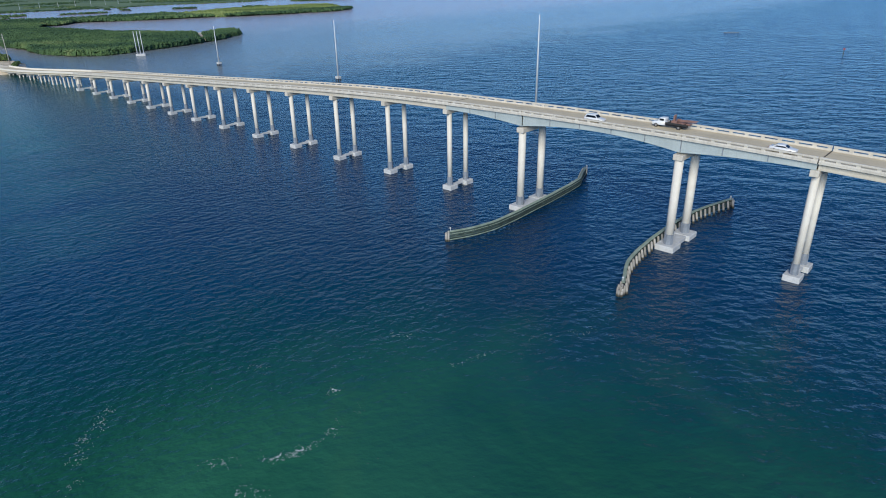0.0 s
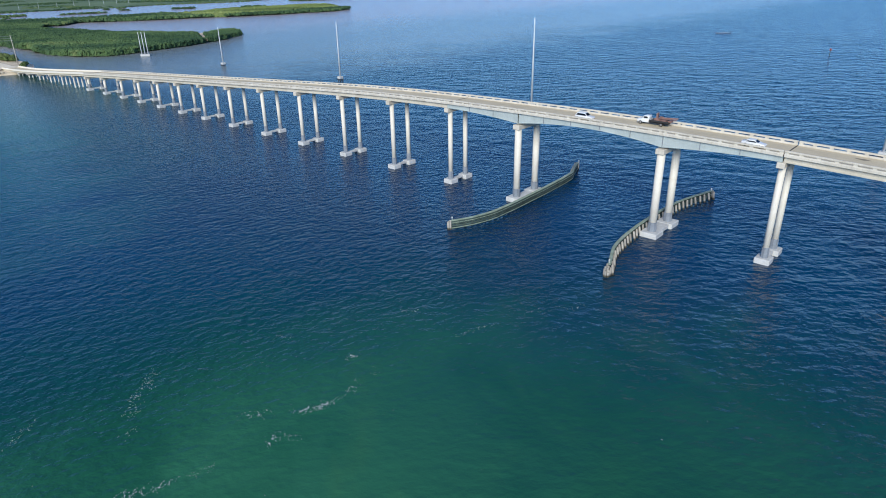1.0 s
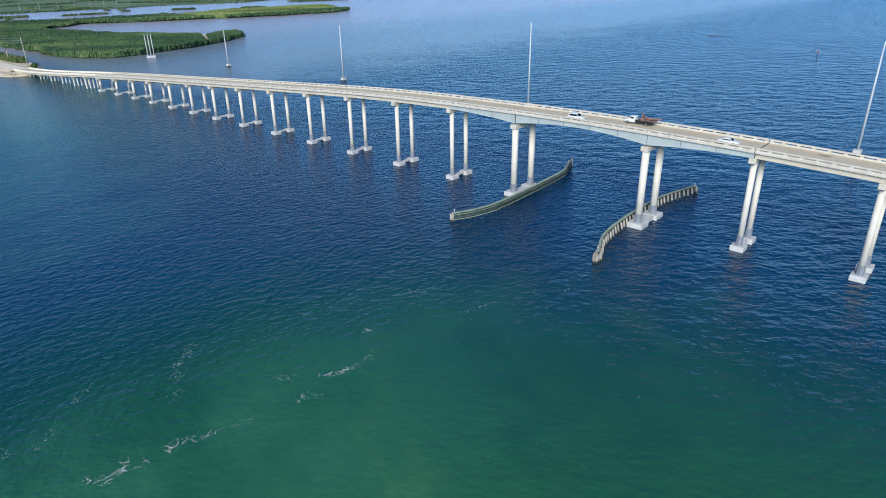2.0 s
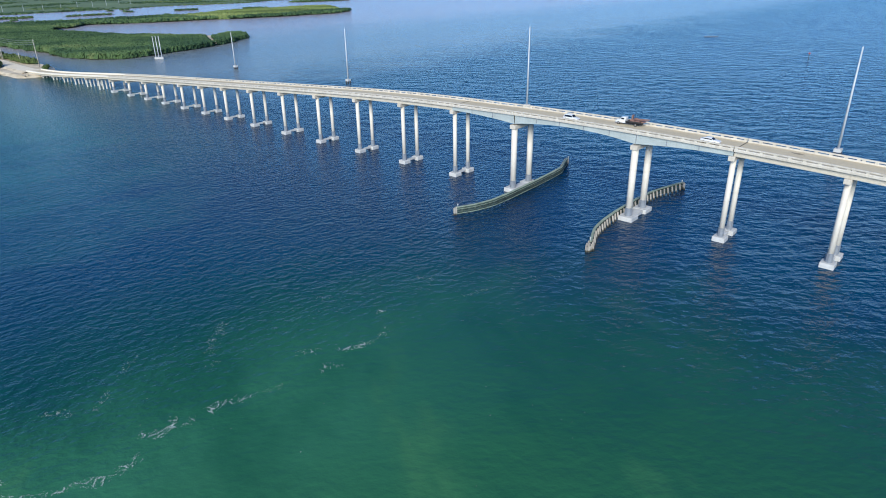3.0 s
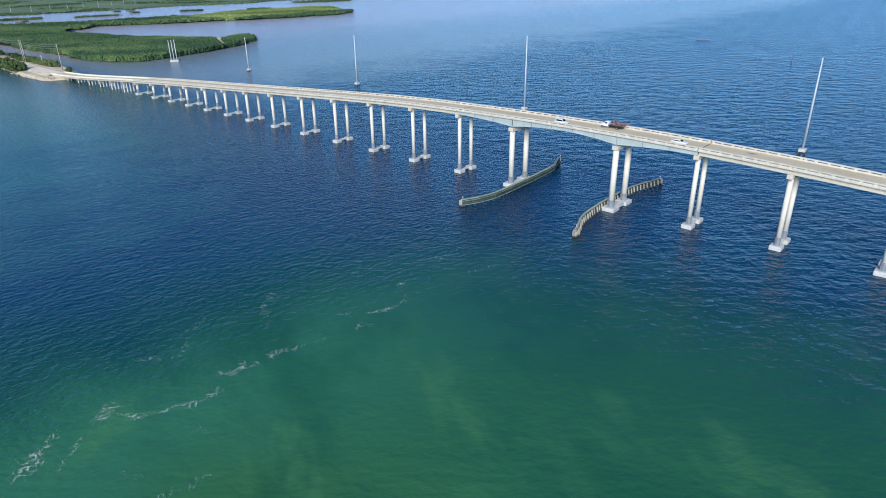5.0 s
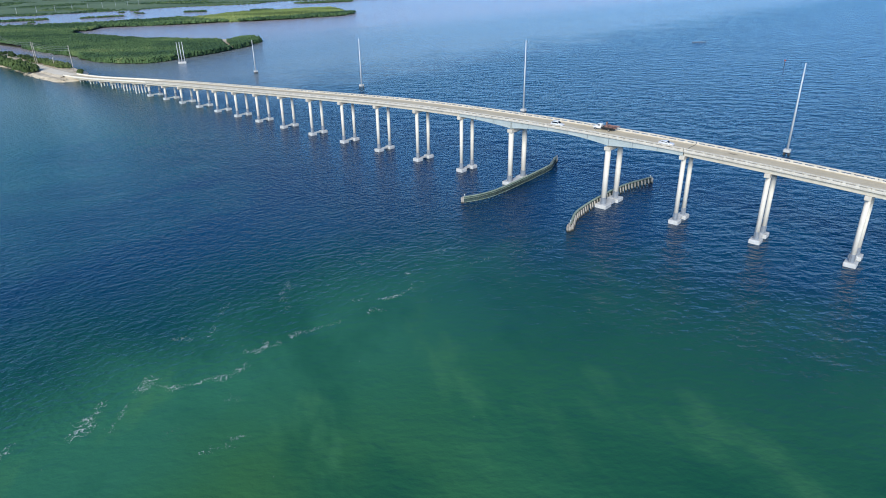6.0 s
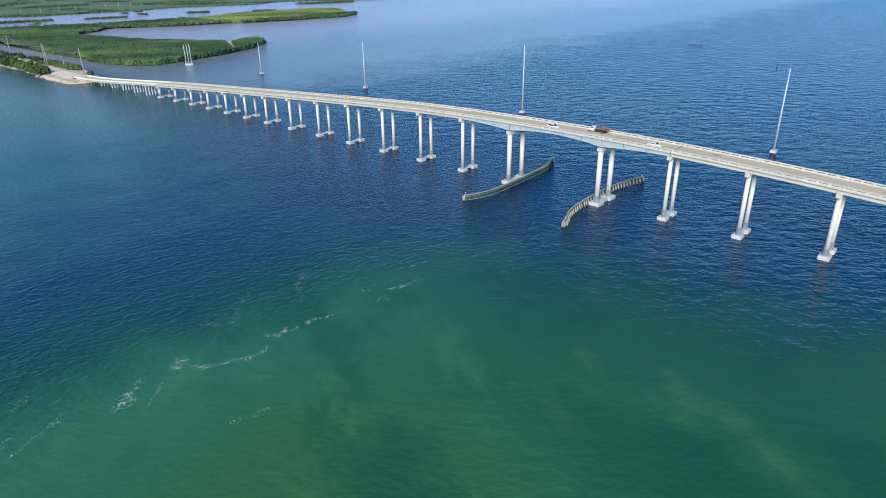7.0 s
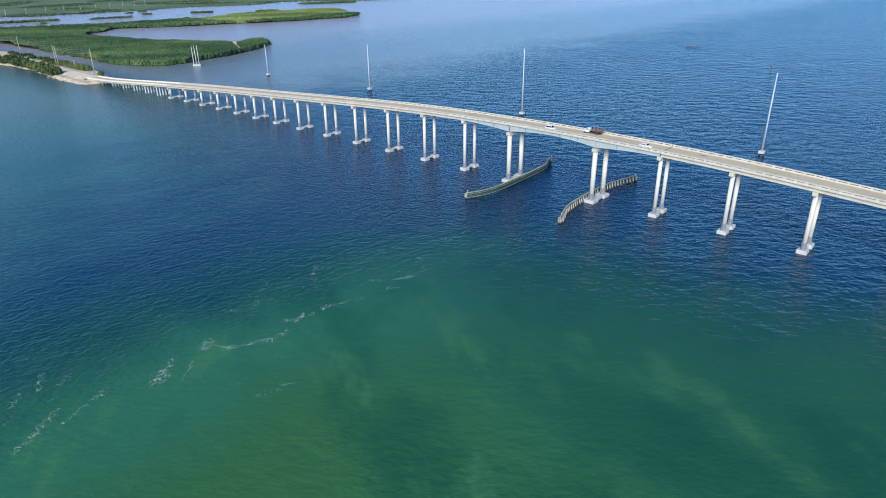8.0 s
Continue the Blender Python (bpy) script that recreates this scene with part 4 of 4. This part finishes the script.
# ---- vehicles on the bridge ----
M_WHITE = plain("white_car_paint", (0.78, 0.79, 0.80), 0.25)
M_GLASS = plain("tinted_glass", (0.012, 0.014, 0.016), 0.08)
M_TYRE = plain("tyre_rubber", (0.02, 0.02, 0.02), 0.85)
M_RIM = plain("wheel_alloy", (0.5, 0.5, 0.52), 0.3, 0.8)
M_LAMP = plain("lamp_lens", (0.75, 0.75, 0.72), 0.1)
M_TAIL = plain("tail_lens", (0.35, 0.02, 0.02), 0.2)
M_TRIM = plain("black_trim", (0.03, 0.03, 0.032), 0.6)
M_LOAD = mottled("rusty_load", (0.15, 0.08, 0.065), (0.31, 0.18, 0.15), 1.0, 6.0, 0.8)


def prism(bm, side, half, inset=0.0):
    """A side outline of (x, z) made into a solid of half-width half; inset narrows the points above mid height."""
    zs = [z for _, z in side]
    lo, hi = min(zs), max(zs)
    n = len(side)
    rows = []
    for s in (-1, 1):
        rows.append([bm.verts.new((x, s * (half - inset * max(0, (z - lo) / (hi - lo))), z)) for x, z in side])
    bm.faces.new(list(reversed(rows[0])))
    bm.faces.new(rows[1])
    for i in range(n):
        j = (i + 1) % n
        bm.faces.new((rows[0][i], rows[0][j], rows[1][j], rows[1][i]))


def wheel(parent, x, y, r=0.33, w=0.22):
    bm = bmesh.new()
    tube(bm, (0, -w / 2, 0), (0, w / 2, 0), r, r, 16)
    t = child("wheel", mesh_of("wheel", bm, M_TYRE, 0.03), parent, (x, y, r))
    bm = bmesh.new()
    tube(bm, (0, -w / 2 - 0.012, 0), (0, w / 2 + 0.012, 0), r * 0.62, r * 0.62, 10)
    child("rim", mesh_of("rim", bm, M_RIM), t)


def placed(x, y, heading):
    """The pose of a vehicle on the roadway, following its grade."""
    slope = math.degrees(math.atan((road_z(x + 2) - road_z(x - 2)) / 4))
    return pose(x, y, road_z(x) + 0.05 * (1 - abs(y) / 4.62), 0, -slope if heading == 0 else slope, heading)


def car(x, y, heading, tall, label):
    """tall: True for a utility car with a long roof, False for a saloon."""
    ob = new("car")
    tagged(ob, label, "car", "cars on the bridge")
    ob.empty_display_size = 0.5
    ob.matrix_world = placed(x, y, heading)
    h = 1.68 if tall else 1.44
    bm = bmesh.new()
    prism(bm, [(-2.32, 0.32), (2.28, 0.30), (2.36, 0.52), (2.28, 0.74), (1.2, 0.94), (-1.6, 0.98), (-2.28, 0.96), (-2.38, 0.60)], 0.91, 0.05)
    child("body", mesh_of("body", bm, M_WHITE, 0.06, True), ob)
    cabin = [(1.15, 0.93), (0.35, h - 0.03), (-0.2, h), (-1.75, h - 0.06), (-2.2, 0.96)] if tall else [(1.05, 0.92), (0.25, h - 0.03), (-0.3, h), (-1.1, h - 0.05), (-1.95, 0.96)]
    bm = bmesh.new()
    prism(bm, cabin, 0.86, 0.17)
    child("cabin", mesh_of("cabin", bm, M_WHITE, 0.04, True), ob)
    # glass, a little proud of the cabin
    mid = [(x0 * 0.9 - 0.02, 0.98 + (z0 - 0.93) * 0.78) for x0, z0 in cabin]
    for s in (-1, 1):
        bm = bmesh.new()
        quad = [(mid[0][0] - 0.05, 0.99), (mid[1][0] + 0.08, h - 0.2), (mid[3][0], h - 0.2), (mid[4][0] + 0.12, 1.0)]
        lean = 0.17 / (h - 0.92)
        vs = []
        for x0, z0 in quad:
            yy = 0.86 - lean * (z0 - 0.92) + 0.012
            vs.append(((x0, s * yy, z0), (x0, s * (yy - 0.02), z0)))
        a = [bm.verts.new(v[0]) for v in vs]
        b = [bm.verts.new(v[1]) for v in vs]
        bm.faces.new(a)
        bm.faces.new(list(reversed(b)))
        for i in range(4):
            j = (i + 1) % 4
            bm.faces.new((a[i], a[j], b[j], b[i]))
        child("side_window", mesh_of("side_window", bm, M_GLASS), ob)
    for name, (p, q) in (("windscreen", (cabin[0], cabin[1])), ("rear_window", (cabin[4], cabin[3]))):
        bm = bmesh.new()
        u, v = Vector((p[0], 0, p[1])), Vector((q[0], 0, q[1]))
        d = v - u
        out = Vector((d.z, 0, -d.x)).normalized() * (1 if name == "windscreen" else -1)
        a, b = u + d * 0.12 + out * 0.015, u + d * 0.88 + out * 0.015
        vs = [bm.verts.new(c) for c in ((a.x, -0.76, a.z), (a.x, 0.76, a.z), (b.x, 0.64, b.z), (b.x, -0.64, b.z))]
        r = bmesh.ops.extrude_face_region(bm, geom=[bm.faces.new(vs)])
        for g in r["geom"]:
            if isinstance(g, bmesh.types.BMVert):
                g.co -= out * 0.03
        child(name, mesh_of(name, bm, M_GLASS), ob)
    for x0 in (-1.42, 1.42):
        for s in (-1, 1):
            wheel(ob, x0, s * 0.83)
    for s in (-1, 1):
        bm = bmesh.new()
        box(bm, 2.27, s * 0.66, 0.68, 0.16, 0.36, 0.14)
        child("headlight", mesh_of("headlight", bm, M_LAMP, 0.03), ob)
        bm = bmesh.new()
        box(bm, -2.33, s * 0.72, 0.80, 0.1, 0.26, 0.2)
        child("tail_light", mesh_of("tail_light", bm, M_TAIL, 0.02), ob)
    bm = bmesh.new()
    box(bm, 0, 0, 0.28, 4.4, 1.7, 0.1)
    child("underbody", mesh_of("underbody", bm, M_TRIM), ob)
    for s in (-1, 1):
        bm = bmesh.new()
        box(bm, 0.85, s * 0.98, 1.0, 0.12, 0.18, 0.14)
        child("mirror", mesh_of("mirror", bm, M_WHITE, 0.03), ob)
    return ob


car(57.8, -2.3, 0, False, "white saloon car with dark windows on the bridge roadway")
car(18.5, -2.3, 0, True, "white utility car with dark windows on the bridge roadway")


def flatbed(x, y, heading):
    ob = new("flatbed_truck")
    tagged(ob, "white-cabbed flatbed truck carrying a rusty brown load", "truck")
    ob.empty_display_size = 0.5
    ob.matrix_world = placed(x, y, heading)
    bm = bmesh.new()
    prism(bm, [(1.2, 0.55), (4.0, 0.5), (4.05, 0.95), (3.9, 1.15), (2.95, 1.3), (1.2, 1.35)], 1.0, 0.06)
    child("hood", mesh_of("hood", bm, M_WHITE, 0.06, True), ob)
    bm = bmesh.new()
    prism(bm, [(1.15, 1.3), (2.95, 1.28), (2.45, 2.05), (1.25, 2.1)], 0.98, 0.14)
    child("cab", mesh_of("cab", bm, M_WHITE, 0.05, True), ob)
    bm = bmesh.new()
    prism(bm, [(2.92, 1.36), (2.97, 1.36), (2.54, 2.0), (2.49, 2.0)], 0.86, 0.1)
    child("windscreen", mesh_of("windscreen", bm, M_GLASS), ob)
    for s in (-1, 1):
        bm = bmesh.new()
        box(bm, 1.95, s * 0.925, 1.68, 0.95, 0.06, 0.42)
        child("side_window", mesh_of("side_window", bm, M_GLASS), ob)
        bm = bmesh.new()
        box(bm, 4.0, s * 0.72, 0.85, 0.12, 0.3, 0.2)
        child("headlight", mesh_of("headlight", bm, M_LAMP, 0.02), ob)
        for x0 in (3.1, -1.9):
            wheel(ob, x0, s * 0.86, 0.42, 0.28)
        bm = bmesh.new()
        box(bm, -1.3, s * 1.12, 1.2, 4.6, 0.06, 0.28)
        child("side_board", mesh_of("side_board", bm, M_TRIM), ob)
    bm = bmesh.new()
    box(bm, -1.3, 0, 1.0, 4.7, 2.2, 0.16)
    child("bed", mesh_of("bed", bm, M_TRIM, 0.02), ob)
    bm = bmesh.new()
    box(bm, 0.2, 0, 0.62, 7.2, 0.9, 0.3)
    child("chassis", mesh_of("chassis", bm, M_TRIM), ob)
    return ob


flatbed(34.3, 2.3, 180)


def load(x, y):
    """Rusty crates and frames heaped on the truck's bed."""
    ob = thing("truck_load", (x, y, road_z(x) + 1.12), "heap of rusty brown crates and frames on the truck bed", "load")
    for k, (dx, dy, sx, sy, sz, tilt) in enumerate(((-0.3, 0.1, 1.3, 1.5, 0.6, 4), (1.3, -0.2, 1.4, 1.3, 0.42, -6), (2.7, 0.2, 0.9, 1.2, 0.3, 3), (-0.5, 0.3, 0.35, 1.2, 1.7, 8), (0.5, 0.4, 0.9, 0.4, 0.95, -12))):
        bm = bmesh.new()
        box(bm, 0, 0, sz / 2, sx, sy, sz)
        child("crate", mesh_of("crate", bm, M_LOAD, 0.04), ob, (dx, dy, 0), turn=tilt)
    bm = bmesh.new()
    for k in range(4):
        tube(bm, (0.6, -0.7 + 0.45 * k, 0.7), (4.4, -0.6 + 0.4 * k, 0.75 + 0.06 * k), 0.06, 0.06, 6)
    child("pipe", mesh_of("pipe", bm, M_LOAD), ob)


load(35.2, 2.3)


# A dark smear of oil on the roadway.
bm = bmesh.new()
ring = [bm.verts.new((1.3 * math.cos(a) * (1 + 0.3 * math.sin(3 * a)), 0.55 * math.sin(a) * (1 + 0.25 * math.cos(5 * a)), 0)) for a in [2 * math.pi * k / 18 for k in range(18)]]
bm.faces.new(ring)
tagged(new("oil_stain", mesh_of("oil_stain", bm, mottled("oil_smear", (0.20, 0.17, 0.12), (0.34, 0.29, 0.21), 1.5, 8.0, 0.8))), "dark oil smear on the concrete roadway", "stain").matrix_world = pose(76.5, 2.2, road_z(76.5) + 0.034, 0, math.degrees(math.atan((road_z(74.5) - road_z(78.5)) / 4)), 0)
